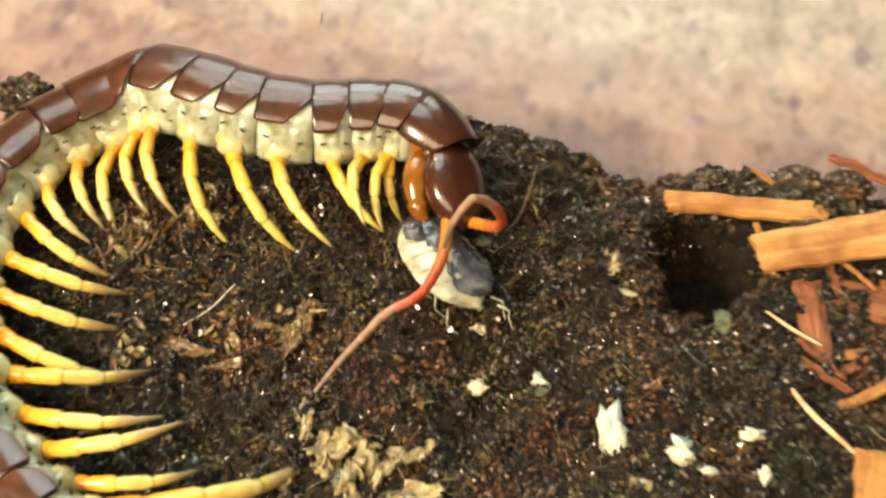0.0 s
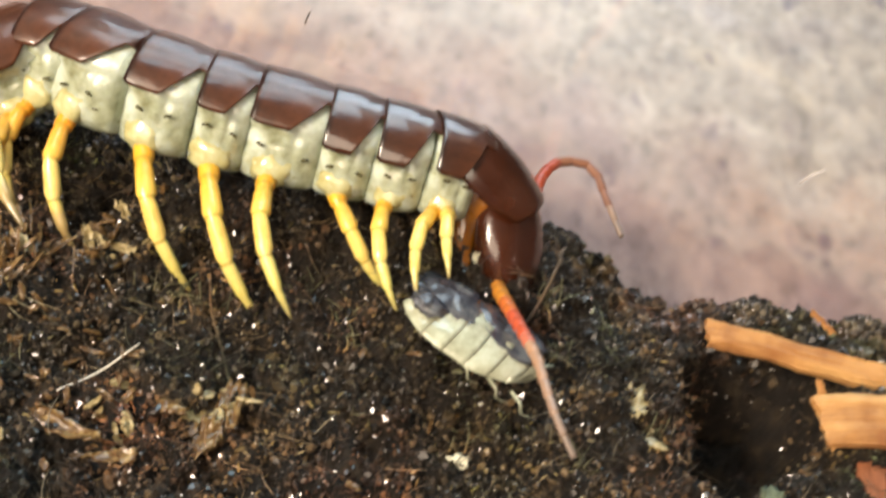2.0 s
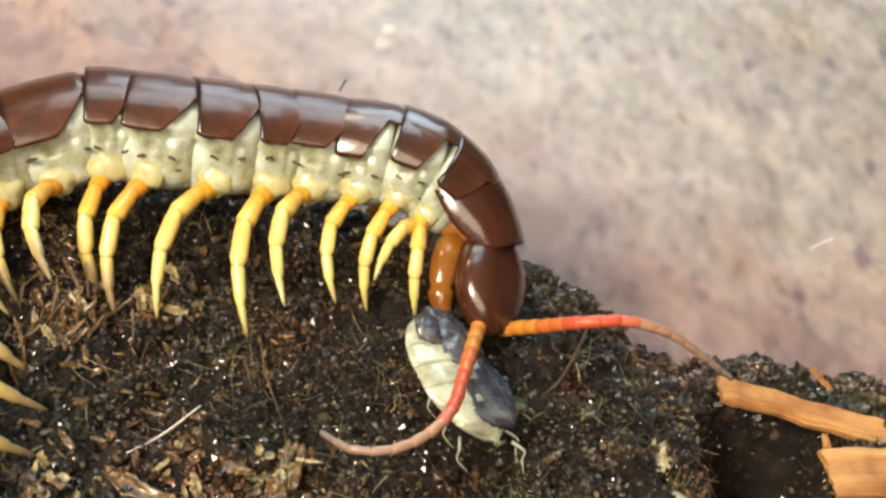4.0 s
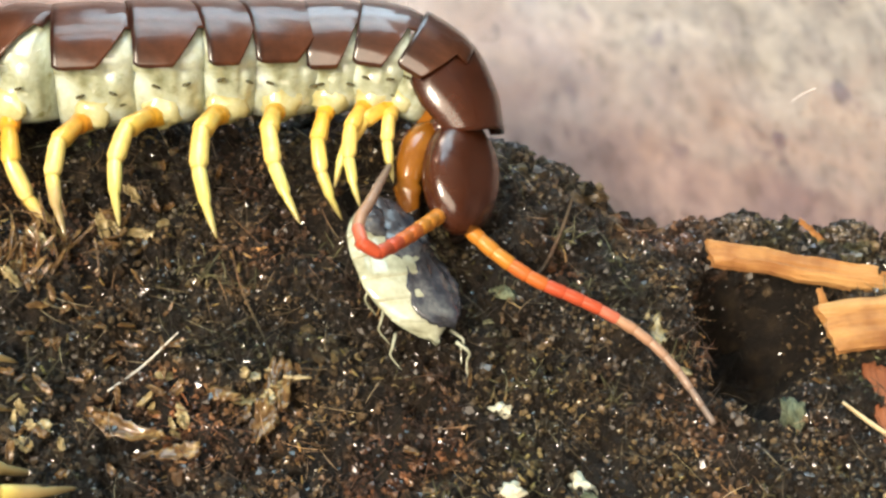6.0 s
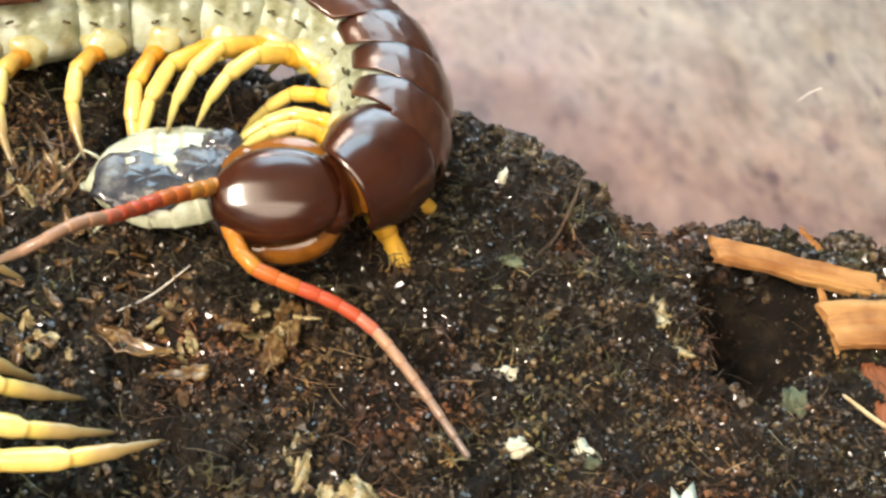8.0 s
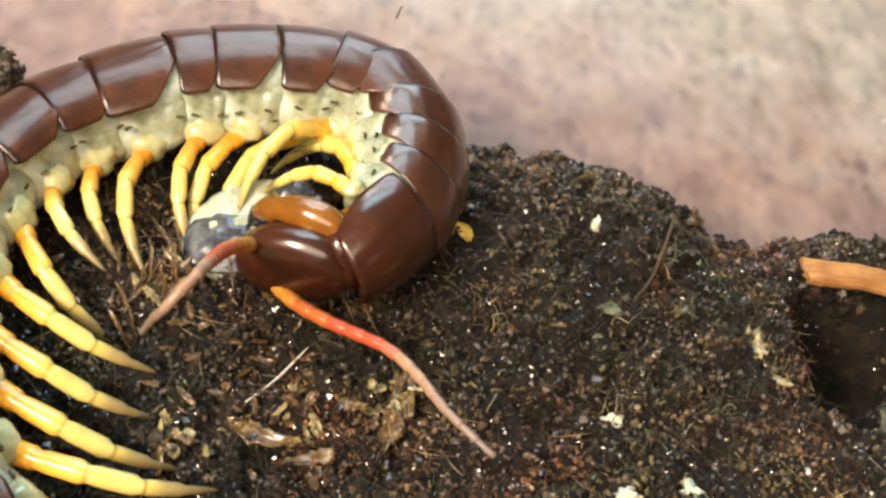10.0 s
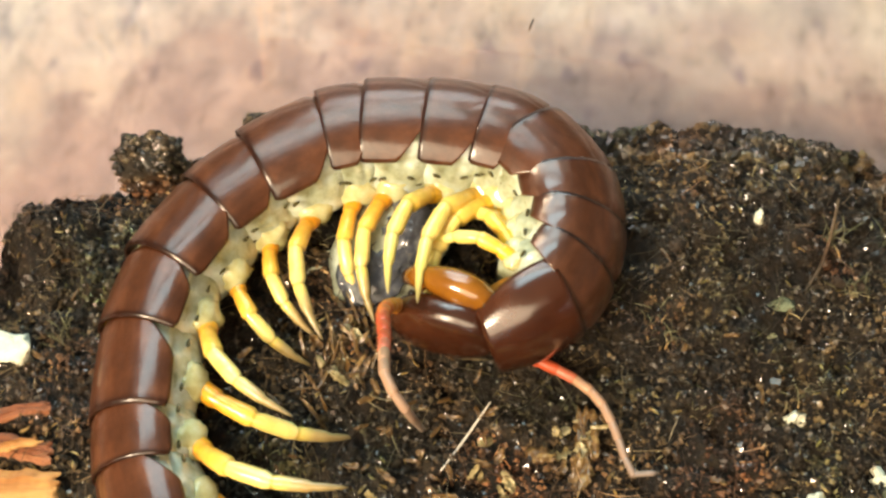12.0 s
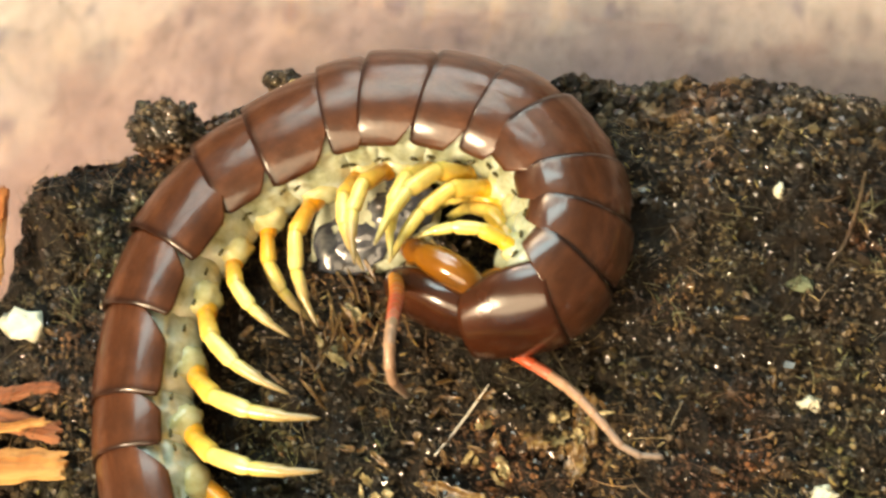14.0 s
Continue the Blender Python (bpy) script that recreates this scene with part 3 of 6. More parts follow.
# ---- wood chips ----
def chip(corners, thick, mat, label, seed, lift=0.0, name="wood_chip"):
    """A split slab of wood between four corners (x, y, z) given in order round it: long sides 0-1 and 3-2."""
    rnd = random.Random(seed)
    a, b, c, d = (Vector(q) for q in corners)
    centre = (a + b + c + d) / 4
    ax = ((b - a) + (c - d)).normalized()
    ay = ((d - a) + (c - b))
    ay = (ay - ax * ay.dot(ax)).normalized()
    az = ax.cross(ay)
    n, m = 26, 8
    verts, faces = [], []
    for side in (1, -1):
        for i in range(n + 1):
            u = i / n
            for j in range(m + 1):
                v = j / m
                p = (a.lerp(b, u)).lerp(d.lerp(c, u), v) - centre
                q = Vector((p.dot(ax), p.dot(ay), p.dot(az)))
                e = min(1.0, 4 * min(v, 1 - v) + 0.35, 6 * min(u, 1 - u) + 0.45)
                q.x += 0.10 * noise.noise(Vector((seed, v * 6, side * 0.2))) * (1 if u > 0.5 else -1) * (1 if u in (0, 1) else 0.2)
                q.y += 0.05 * noise.noise(Vector((u * 5, seed * 2.1, 0))) + 0.02 * noise.noise(Vector((u * 21, seed, v)))
                ridge = 0.025 * noise.noise(Vector((u * 2, v * 9, seed + side)))
                q.z += side * thick * 0.5 * e + ridge
                verts.append(q)
    k = (n + 1) * (m + 1)
    at = lambda s, i, j: s * k + i * (m + 1) + j
    for i in range(n):
        for j in range(m):
            faces.append((at(0, i, j), at(0, i + 1, j), at(0, i + 1, j + 1), at(0, i, j + 1)))
            faces.append((at(1, i, j), at(1, i, j + 1), at(1, i + 1, j + 1), at(1, i + 1, j)))
        faces.append((at(0, i, 0), at(1, i, 0), at(1, i + 1, 0), at(0, i + 1, 0)))
        faces.append((at(0, i, m), at(0, i + 1, m), at(1, i + 1, m), at(1, i, m)))
    for j in range(m):
        faces.append((at(0, 0, j), at(0, 0, j + 1), at(1, 0, j + 1), at(1, 0, j)))
        faces.append((at(0, n, j), at(1, n, j), at(1, n, j + 1), at(0, n, j + 1)))
    ob = part(name, shaped(name, verts, faces, mat, smooth=False))
    turn = Matrix((ax, ay, az)).transposed().to_4x4()
    ob.matrix_basis = shift(centre.x, centre.y, centre.z + lift) @ turn
    return tagged(ob, label, "wood chip", "wood chips on the soil")


chip([(5.70, 3.05, 0.12), (8.05, 3.30, 0.20), (7.95, 3.62, 0.25), (5.62, 3.40, 0.15)], 0.22, PINE, "long split splinter of orange pine wood", 1)
chip([(7.18, 2.15, 0.25), (9.9, 3.15, 0.45), (9.7, 3.95, 0.50), (6.92, 2.72, 0.30)], 0.20, PINE, "broad flat orange pine wood chip", 2)
chip([(8.00, 0.60, -0.05), (7.62, 2.25, 0.02), (8.02, 2.40, 0.05), (8.36, 0.66, 0.0)], 0.14, CEDAR, "reddish brown strip of wood", 3)
chip([(8.62, -1.6, 0.1), (8.60, -0.42, 0.15), (9.6, -0.30, 0.2), (9.6, -1.5, 0.1)], 0.25, PINE, "thick orange pine wood chip lying flat", 4)
chip([(8.2, 2.0, 0.0), (9.3, 1.7, 0.05), (9.4, 2.4, 0.1), (8.25, 2.45, 0.05)], 0.1, CEDAR, "thin reddish sliver of bark", 5)
chip([(8.35, 0.15, 0.0), (9.4, 1.0, 0.1), (9.3, 1.15, 0.1), (8.30, 0.28, 0.0)], 0.1, PINE, "narrow orange splinter of pine wood", 6)
chip([(8.45, 1.1, 0.0), (9.5, 1.25, 0.1), (9.5, 1.45, 0.1), (8.45, 1.25, 0.0)], 0.08, PINE, "narrow orange splinter of pine wood", 7)
chip([(7.9, 4.25, 0.55), (9.2, 4.0, 0.35), (9.2, 4.15, 0.4), (7.95, 4.36, 0.6)], 0.08, CEDAR, "thin brown sliver by the wall", 8)
chip([(6.95, 2.95, 0.3), (7.4, 2.35, -0.1), (7.5, 2.42, -0.1), (7.02, 3.0, 0.3)], 0.06, PINE, "small pale splinter of pine wood", 9)
chip([(6.86, 4.10, 0.15), (7.30, 3.98, 0.02), (7.34, 4.02, 0.06), (6.86, 4.14, 0.21)], 0.05, PINE, "small pale splinter by the wall", 10)
chip([(-5.98, 0.65, 0.25), (-6.05, 1.75, 0.45), (-5.92, 1.78, 0.45), (-5.80, 0.66, 0.25)], 0.1, PINE, "thin orange splinter leaning on the wall", 11)
chip([(-5.75, -1.75, 0.25), (-4.45, -1.45, 0.30), (-4.50, -1.15, 0.32), (-5.6, -1.25, 0.35)], 0.14, PINE, "torn orange pine wood chip", 12)
chip([(-5.55, -1.05, 0.30), (-4.60, -1.10, 0.34), (-4.65, -0.85, 0.34), (-5.6, -0.80, 0.35)], 0.10, CEDAR, "torn reddish wood chip on soil", 15)
chip([(-5.70, -1.28, 0.42), (-4.75, -0.92, 0.46), (-4.80, -0.84, 0.46), (-5.72, -1.15, 0.42)], 0.06, PINE, "thin pale splinter across wood chips", 16)
chip([(-5.5, -0.75, 0.3), (-4.75, -0.55, 0.38), (-4.75, -0.42, 0.38), (-5.5, -0.55, 0.3)], 0.08, CEDAR, "thin brown sliver of wood on soil", 13)


for i_ in range(16):
    rnd_ = random.Random(560 + i_)
    x_, y_ = rnd_.uniform(7.9, 9.7), rnd_.uniform(-1.4, 2.9)
    a_, l_, w_ = rnd_.uniform(0, 3.14), rnd_.uniform(0.12, 0.4), rnd_.uniform(0.02, 0.07)
    dx_, dy_, z_ = math.cos(a_) * l_, math.sin(a_) * l_, ground_height(x_, y_) + 0.06
    nx_, ny_ = -math.sin(a_) * w_, math.cos(a_) * w_
    chip([(x_ - dx_ - nx_, y_ - dy_ - ny_, z_), (x_ + dx_ - nx_, y_ + dy_ - ny_, z_ + 0.05), (x_ + dx_ + nx_, y_ + dy_ + ny_, z_ + 0.05), (x_ - dx_ + nx_, y_ - dy_ + ny_, z_)],
         0.05, CEDAR if i_ % 3 else PINE, "small reddish splinter of wood" if i_ % 3 else "small orange splinter of wood", 30 + i_, name="wood_splinter")


# ---- small bits on the soil ----
def strand(name, points, r, mat, label, category, group=""):
    pts = curve_points(points, 8)
    n = len(pts)
    v, f, al = tube(pts, [r * (0.35 + 0.65 * math.sin(math.pi * (0.12 + 0.76 * i / (n - 1)))) for i in range(n)], 6)
    return tagged(part(name, shaped(name, v, f, mat)), label, category, group)


def over(x, y, dz=0.06):
    return (x, y, ground_height(x, y) + dz)


strand("straw", [over(-0.03, 0.19, 0.16), over(-0.27, -0.22, 0.14), over(-0.50, -0.66, 0.12)], 0.013, PALE_STRAW, "thin pale dry stalk on the soil", "straw")
strand("straw", [over(7.62, 0.40, 0.12), over(8.0, -0.05, 0.14), over(8.64, -0.5, 0.12)], 0.045, STRAW, "pale bent straw on the soil", "straw")
strand("straw", [over(7.3, 1.6, 0.1), over(7.7, 1.35, 0.12), over(8.1, 1.15, 0.1)], 0.03, STRAW, "thin pale straw lying on soil", "straw")
strand("sprig", [over(3.45, 1.9, 0.05), over(3.62, 2.2, 0.15), over(3.70, 2.55, 0.25), over(3.73, 2.85, 0.45)], 0.022, FIBRE, "dry brown sprig standing out of the soil", "sprig")
strand("root_hair", [over(5.3, 1.75), over(6.1, 1.7, 0.15), over(6.5, 1.4, 0.15), over(6.45, 1.1)], 0.012, STRAW, "fine curved pale root hair", "root")
strand("root_hair", [over(6.6, 1.5), over(6.5, 1.9, 0.2), over(6.75, 2.2, 0.2)], 0.02, STRAW, "fine pale root hair by the hollow", "root")
strand("root_hair", [over(0.2, 1.5), over(0.45, 0.9, 0.12), over(0.8, 0.4, 0.1), over(0.95, 0.2)], 0.012, FIBRE, "fine brown root hair on soil", "root")


def bit(name, x, y, rx, ry, rz, seed, mat, label, category, group="", rough=0.6, turn=0.0, dz=0.0):
    big = name == "soil_clod"
    v, f = lump(rx, ry, rz, seed, 44 if big else 9, 60 if big else 12, rough, 3.4 if big else 2.2)
    ob = part(name, shaped(name, v, f, mat))
    ob.matrix_basis = shift(x, y, ground_height(x, y) + rz * 0.6 + dz) @ pose(0, 0, 0, 8, -6, turn)
    return tagged(ob, label, category, group)


def flake(name, x, y, long, wide, seed, mat, label, category, group, turn=0.0, tilt=0.0, dz=0.0):
    """A thin torn scrap, curled and crinkled, with a ragged outline."""
    n, m, thick = 12, 7, 0.014
    rnd = random.Random(seed)
    curl, twist = rnd.uniform(-0.35, 0.5), rnd.uniform(-0.7, 0.7)
    verts, faces = [], []
    for side in (1, -1):
        for i in range(n + 1):
            u = 2 * i / n - 1
            half = wide * (0.45 + 0.55 * max(0.0, 1 - abs(u) ** 4)) * (1 + 0.9 * noise.noise(Vector((u * 4.3, seed, 0))))
            for j in range(m + 1):
                v = 2 * j / m - 1
                q = Vector((u * 2.2, v * 1.6, seed * 1.7))
                px = long * u + 0.45 * long * noise.noise(Vector((v * 2.5, seed + 4, u))) * abs(u)
                py = half * v + 0.5 * wide * noise.noise(Vector((u * 2.0, seed + 9, 0)))
                pz = curl * wide * (v * v) + curl * 0.5 * long * u * u + twist * py * u + 0.30 * wide * noise.noise(q) + 0.16 * wide * noise.noise(q * 2.7)
                verts.append((px, py, pz + side * thick))
    k = (n + 1) * (m + 1)
    at = lambda a, i, j: a * k + i * (m + 1) + j
    for i in range(n):
        for j in range(m):
            faces.append((at(0, i, j), at(0, i + 1, j), at(0, i + 1, j + 1), at(0, i, j + 1)))
            faces.append((at(1, i, j), at(1, i, j + 1), at(1, i + 1, j + 1), at(1, i + 1, j)))
        faces.append((at(0, i, 0), at(1, i, 0), at(1, i + 1, 0), at(0, i + 1, 0)))
        faces.append((at(0, i, m), at(0, i + 1, m), at(1, i + 1, m), at(1, i, m)))
    for j in range(m):
        faces.append((at(0, 0, j), at(0, 0, j + 1), at(1, 0, j + 1), at(1, 0, j)))
        faces.append((at(0, n, j), at(1, n, j), at(1, n, j + 1), at(0, n, j + 1)))
    ob = part(name, shaped(name, verts, faces, mat))
    ob.matrix_basis = shift(x, y, ground_height(x, y) + 0.05 + dz) @ pose(0, 0, 0, rnd.uniform(-20, 20), -tilt, turn)
    return tagged(ob, label, category, group)


for i_, (x_, y_, rx_, ry_, tn_) in enumerate([(3.62, -0.48, 0.13, 0.08, 20), (4.42, -0.08, 0.17, 0.08, -40), (5.50, -0.72, 0.18, 0.36, 15), (6.42, -0.90, 0.22, 0.14, -35), (6.78, -1.12, 0.12, 0.06, 0),
                                               (7.5, -1.05, 0.08, 0.10, 0), (3.42, 0.50, 0.10, 0.08, 0), (7.3, -0.45, 0.14, 0.08, 10), (-5.37, 0.2, 0.26, 0.18, 0), (2.86, 2.62, 0.05, 0.08, 0)]):
    bit("chalk_crumb", x_, y_, rx_, ry_, 0.07, i_ + 1, CHALK, "chalky white crumb on dark soil", "crumb", "white crumbs on the soil", 0.9, tn_, 0.03)
bit("husk_scrap", 5.97, -1.42, 0.32, 0.09, 0.05, 21, SKIN, "small yellow husk scrap", "husk", turn=-8)
for i_, (x_, y_, rx_, ry_, tn_) in enumerate([(1.92, -1.95, 0.30, 0.22, 10), (2.15, -2.35, 0.34, 0.24, -20), (2.62, -2.15, 0.38, 0.13, 30), (2.95, -2.45, 0.36, 0.25, 0), (1.5, -1.75, 0.14, 0.30, 0),
                                               (2.75, -1.75, 0.22, 0.08, 35), (3.3, -2.35, 0.25, 0.15, 0), (1.05, -0.05, 0.13, 0.30, 8), (1.02, -0.5, 0.12, 0.2, -10), (0.55, -0.35, 0.16, 0.10, 0),
                                               (5.06, 1.98, 0.17, 0.20, 0), (5.31, 1.55, 0.19, 0.06, -15), (-0.2, -1.05, 0.36, 0.09, -12), (0.3, -1.1, 0.2, 0.08, 20)]):
    flake("skin_scrap", x_, y_, rx_, ry_, 40 + i_, SKIN if i_ < 7 or i_ in (10, 11) else BARK, "crumpled translucent yellow-brown scrap of shed skin", "scrap", "scraps of shed skin", tn_, 12, 0.03)
for i_ in range(26):
    rnd_ = random.Random(700 + i_)
    flake("skin_scrap", 2.35 + rnd_.gauss(0, 0.55), -2.15 + rnd_.gauss(0, 0.28), rnd_.uniform(0.10, 0.28), rnd_.uniform(0.04, 0.10), 60 + i_, SKIN, "crumpled translucent yellow-brown scrap of shed skin", "scrap", "scraps of shed skin", rnd_.uniform(0, 180), rnd_.uniform(-25, 25), 0.03)
for i_ in range(150):
    rnd_ = random.Random(300 + i_)
    if i_ < 70:
        x_, y_ = -1.45 + rnd_.gauss(0, 0.75), 0.45 + rnd_.gauss(0, 0.95)
    else:
        x_, y_ = rnd_.uniform(-5.5, 7.5), rnd_.uniform(-3.6, 3.4)
    near_ = i_ < 70
    flake("bark_scrap", x_, y_, rnd_.uniform(0.05, 0.13 if near_ else 0.11), rnd_.uniform(0.012, 0.035), 80 + i_, BARK, "glossy brown scrap of shredded bark", "bark", "bark scraps on the soil", rnd_.uniform(0, 180), rnd_.uniform(-30, 30), 0.02)
for i_ in range(34):
    rnd_ = random.Random(900 + i_)
    x_, y_ = -1.72 + rnd_.gauss(0, 0.22), 0.72 + rnd_.gauss(0, 0.38)
    flake("bark_shred", x_, y_, rnd_.uniform(0.08, 0.22), rnd_.uniform(0.008, 0.024), 400 + i_, BARK, "upright shred of glossy tan bark fibre", "bark", "tuft of shredded bark", rnd_.uniform(50, 140), rnd_.uniform(-10, 55), 0.06)
for n_, (cx_, cy_) in enumerate(((-1.67, 0.48), (-0.85, 1.46), (1.00, -0.16), (-1.09, -1.35), (0.07, -0.51))):
    for i_ in range(11):
        rnd_ = random.Random(2000 + 40 * n_ + i_)
        flake("skin_scrap", cx_ + rnd_.gauss(0, 0.16), cy_ + rnd_.gauss(0, 0.22), rnd_.uniform(0.05, 0.16), rnd_.uniform(0.02, 0.06), 600 + 20 * n_ + i_, SKIN if i_ % 3 else BARK, "crumpled translucent yellow-brown scrap of shed skin", "scrap", "scraps of shed skin", rnd_.uniform(0, 180), rnd_.uniform(-30, 40), 0.03)
bit("mould_patch", 3.15, 1.72, 0.2, 0.09, 0.03, 120, MOSS, "patch of grey-green mould on the soil", "mould", turn=-20)
bit("mould_patch", 4.45, -0.25, 0.12, 0.07, 0.04, 121, MOSS, "patch of grey-green mould on the soil", "mould", turn=30)


def clod(x, y, z, rx, ry, rz, seed, label, mat=None):
    """A lump of soil: an uneven core set with crumbs."""
    rnd = random.Random(seed)
    verts, faces = lump(rx, ry, rz, seed, 18, 26, 0.28, 2.4)
    for _ in range(420):
        th, ph = math.acos(rnd.uniform(-0.6, 1)), rnd.uniform(0, 6.28)
        d = Vector((math.sin(th) * math.cos(ph), math.sin(th) * math.sin(ph), math.cos(th)))
        r = 1 + 0.28 * noise.fractal(d * 2.4 + Vector((seed * 3.7, seed * 1.3, 0)), 0.7, 2.1, 3)
        s = rnd.uniform(0.02, 0.07)
        v, f = lump(s, s * rnd.uniform(0.6, 1), s * rnd.uniform(0.5, 1), rnd.uniform(0, 50), 4, 5, 0.6)
        base = len(verts)
        verts += [(d.x * rx * r + p[0], d.y * ry * r + p[1], d.z * rz * r + p[2]) for p in v]
        faces += [tuple(base + k for k in q) for q in f]
    ob = part("soil_clod", shaped("soil_clod", verts, faces, mat or CRUMB))
    ob.matrix_basis = shift(x, y, z)
    return tagged(ob, label, "clod", "clods of soil")


clod(-4.38, 2.92, -0.08, 0.40, 0.34, 0.52, 130, "large crumbly dark soil clod against the wall")
clod(7.56, 4.06, 0.18, 0.30, 0.18, 0.22, 132, "crumbly dark soil clod behind the wood chips")
clod(6.28, 4.06, -0.2, 0.26, 0.16, 0.20, 133, "crumbly dark soil clod behind the wood chips")
clod(8.3, 4.1, 0.25, 0.30, 0.18, 0.2, 135, "crumbly dark soil clod behind the wood chips")
clod(-3.2, 3.92, -0.45, 0.20, 0.12, 0.16, 138, "small crumbly brown clod against the wall")
clod(3.75, 4.05, -0.2, 0.26, 0.16, 0.18, 136, "crumbly dark soil clod against the wall")
clod(3.1, 4.0, -0.05, 0.30, 0.18, 0.2, 137, "crumbly dark soil clod against the wall")
bit("mould_lump", 6.75, 1.35, 0.13, 0.22, 0.16, 134, MOSS, "pale mouldy lump at the hollow", "mould", rough=0.7)


def tuft(x, y, high, seed, count=16):
    """A loose tuft of fine bent stems."""
    rnd = random.Random(seed)
    verts, faces = [], []
    for _ in range(count):
        px, py = rnd.gauss(0, 0.10), rnd.gauss(0, 0.10)
        dx, dy, h = rnd.gauss(0, 0.09), rnd.gauss(0.03, 0.09), 0.7 * high * rnd.uniform(0.3, 1.0)
        pts = curve_points([(px, py, -0.03), (px + dx * 0.4, py + dy * 0.4, h * 0.6), (px + dx * 1.3, py + dy * 1.3, h)], 4)
        v, f, al = tube(pts, [rnd.uniform(0.006, 0.014) * (1 - 0.7 * i / len(pts)) for i in range(len(pts))], 5)
        base = len(verts)
        verts += [tuple(q) for q in v]
        faces += [tuple(base + k for k in q) for q in f]
    ob = part("moss_tuft", shaped("moss_tuft", verts, faces, STEM))
    ob.matrix_basis = shift(x, y, ground_height(x, y))
    return tagged(ob, "loose tuft of pale olive moss stems", "moss", "moss tufts on the soil")


for i_, (x_, y_, h_) in enumerate([(1.86, 1.22, 0.30), (1.80, 1.55, 0.25), (3.74, 2.55, 0.5), (4.03, 2.0, 0.2), (3.5, 0.75, 0.2), (0.45, 1.0, 0.22), (-0.1, 1.0, 0.3), (1.3, 1.6, 0.25), (5.1, -1.0, 0.2), (3.2, 1.7, 0.25),
                                   (5.35, 1.7, 0.3), (-4.85, 0.4, 0.35), (0.9, -2.1, 0.3), (2.3, 0.4, 0.15), (4.6, 1.0, 0.2), (-2.2, -1.5, 0.3), (2.9, -0.9, 0.15), (6.3, 0.2, 0.2)]):
    tuft(x_, y_, h_, 1000 + i_)


# ---- the centipede ----
centipede = tagged(new("centipede"), "large chestnut-brown centipede with yellow legs, feeding on soil", "centipede")
HEAD_END = 1.10
GIRTH = 1.10
DEPTH = 0.84
LENGTHS = [0.75, 0.48, 0.51, 0.51, 0.70, 0.50, 0.64, 0.69, 0.49, 0.83, 0.70, 0.90, 0.80, 0.95, 0.60, 0.85, 0.75, 0.70, 0.80, 0.60, 0.75]
WIDTHS = [0.54, 0.57, 0.59, 0.60, 0.61, 0.62, 0.63, 0.63, 0.62, 0.61, 0.58, 0.56, 0.53, 0.51, 0.50, 0.50, 0.49, 0.49, 0.48, 0.48, 0.47]
WIDTHS = [w * GIRTH for w in WIDTHS]
START = [HEAD_END + sum(LENGTHS[:k]) for k in range(21)]


def plate_mesh(length, w, k):
    """A back plate: an arched sheet with thickness, cut front corners, a raised hind edge and two fine sutures."""
    h, n, m, thick = w * DEPTH, 18, 34, 0.035
    first, tuck = k == 0, 0.30 if k < 7 else 0.12       # how far the front slides under the plate ahead
    verts, faces, run = [], [], []
    for layer in (0, 1):
        for i in range(n + 1):
            u = i / n                       # 0 at the front edge, 1 at the hind edge
            back = max(0.0, (u * (1 + tuck) - tuck))
            if first:
                wide = 82 + 10 * min(1, u / 0.4)
            else:
                wide = 38 + (50 if k < 4 else 40) * min(1, back / 0.42) ** 0.8
            wide -= 4 * max(0, (u - 0.90) / 0.10) ** 2
            x = length * (0.5 + tuck - u * (1.06 + tuck)) if not first else length * (0.66 - 1.38 * u)
            swell = 1 + 0.03 * math.sin(math.pi * back) + 0.04 * back
            if first:
                swell = 0.80 + 0.23 * math.sin(math.pi * 0.5 * min(1, u / 0.62)) - 0.02 * u - 0.05 * max(0.0, (u - 0.7) / 0.3) ** 2
            elif back == 0:
                swell -= 0.09 * (1 - u * (1 + tuck) / tuck)
            if u > 0.94:
                swell -= 0.006 * (u - 0.94) / 0.06
            for j in range(m + 1):
                v = 2 * j / m - 1
                a = math.radians(wide * v)
                groove = -0.02 * math.exp(-((abs(v) - 0.26) / 0.03) ** 2) * (0 if first else 1)
                rim = 0.008 * max(0, (abs(v) - 0.92) / 0.08)
                q = swell + groove + rim - layer * thick / w
                bow = -0.02 * length * (v * v) * u - (0.16 * length * abs(v) ** 3 * (1 - u) if first else 0)
                run.append(u if not first else 0.2 + 0.7 * u)
                verts.append((x + bow, w * q * math.sin(a) * 1.03, h * q * math.cos(a)))
    c = (n + 1) * (m + 1)
    at = lambda s, i, j: s * c + i * (m + 1) + j
    for i in range(n):
        for j in range(m):
            faces.append((at(0, i, j), at(0, i, j + 1), at(0, i + 1, j + 1), at(0, i + 1, j)))
            faces.append((at(1, i, j), at(1, i + 1, j), at(1, i + 1, j + 1), at(1, i, j + 1)))
        faces.append((at(0, i, 0), at(0, i + 1, 0), at(1, i + 1, 0), at(1, i, 0)))
        faces.append((at(0, i, m), at(1, i, m), at(1, i + 1, m), at(0, i + 1, m)))
    for j in range(m):
        faces.append((at(0, 0, j), at(1, 0, j), at(1, 0, j + 1), at(0, 0, j + 1)))
        faces.append((at(0, n, j), at(0, n, j + 1), at(1, n, j + 1), at(1, n, j)))
    return shaped("tergite", verts, faces, HEADSHELL if k == 0 else NECK_PLATE if k < 4 else TERGITE, along=run)


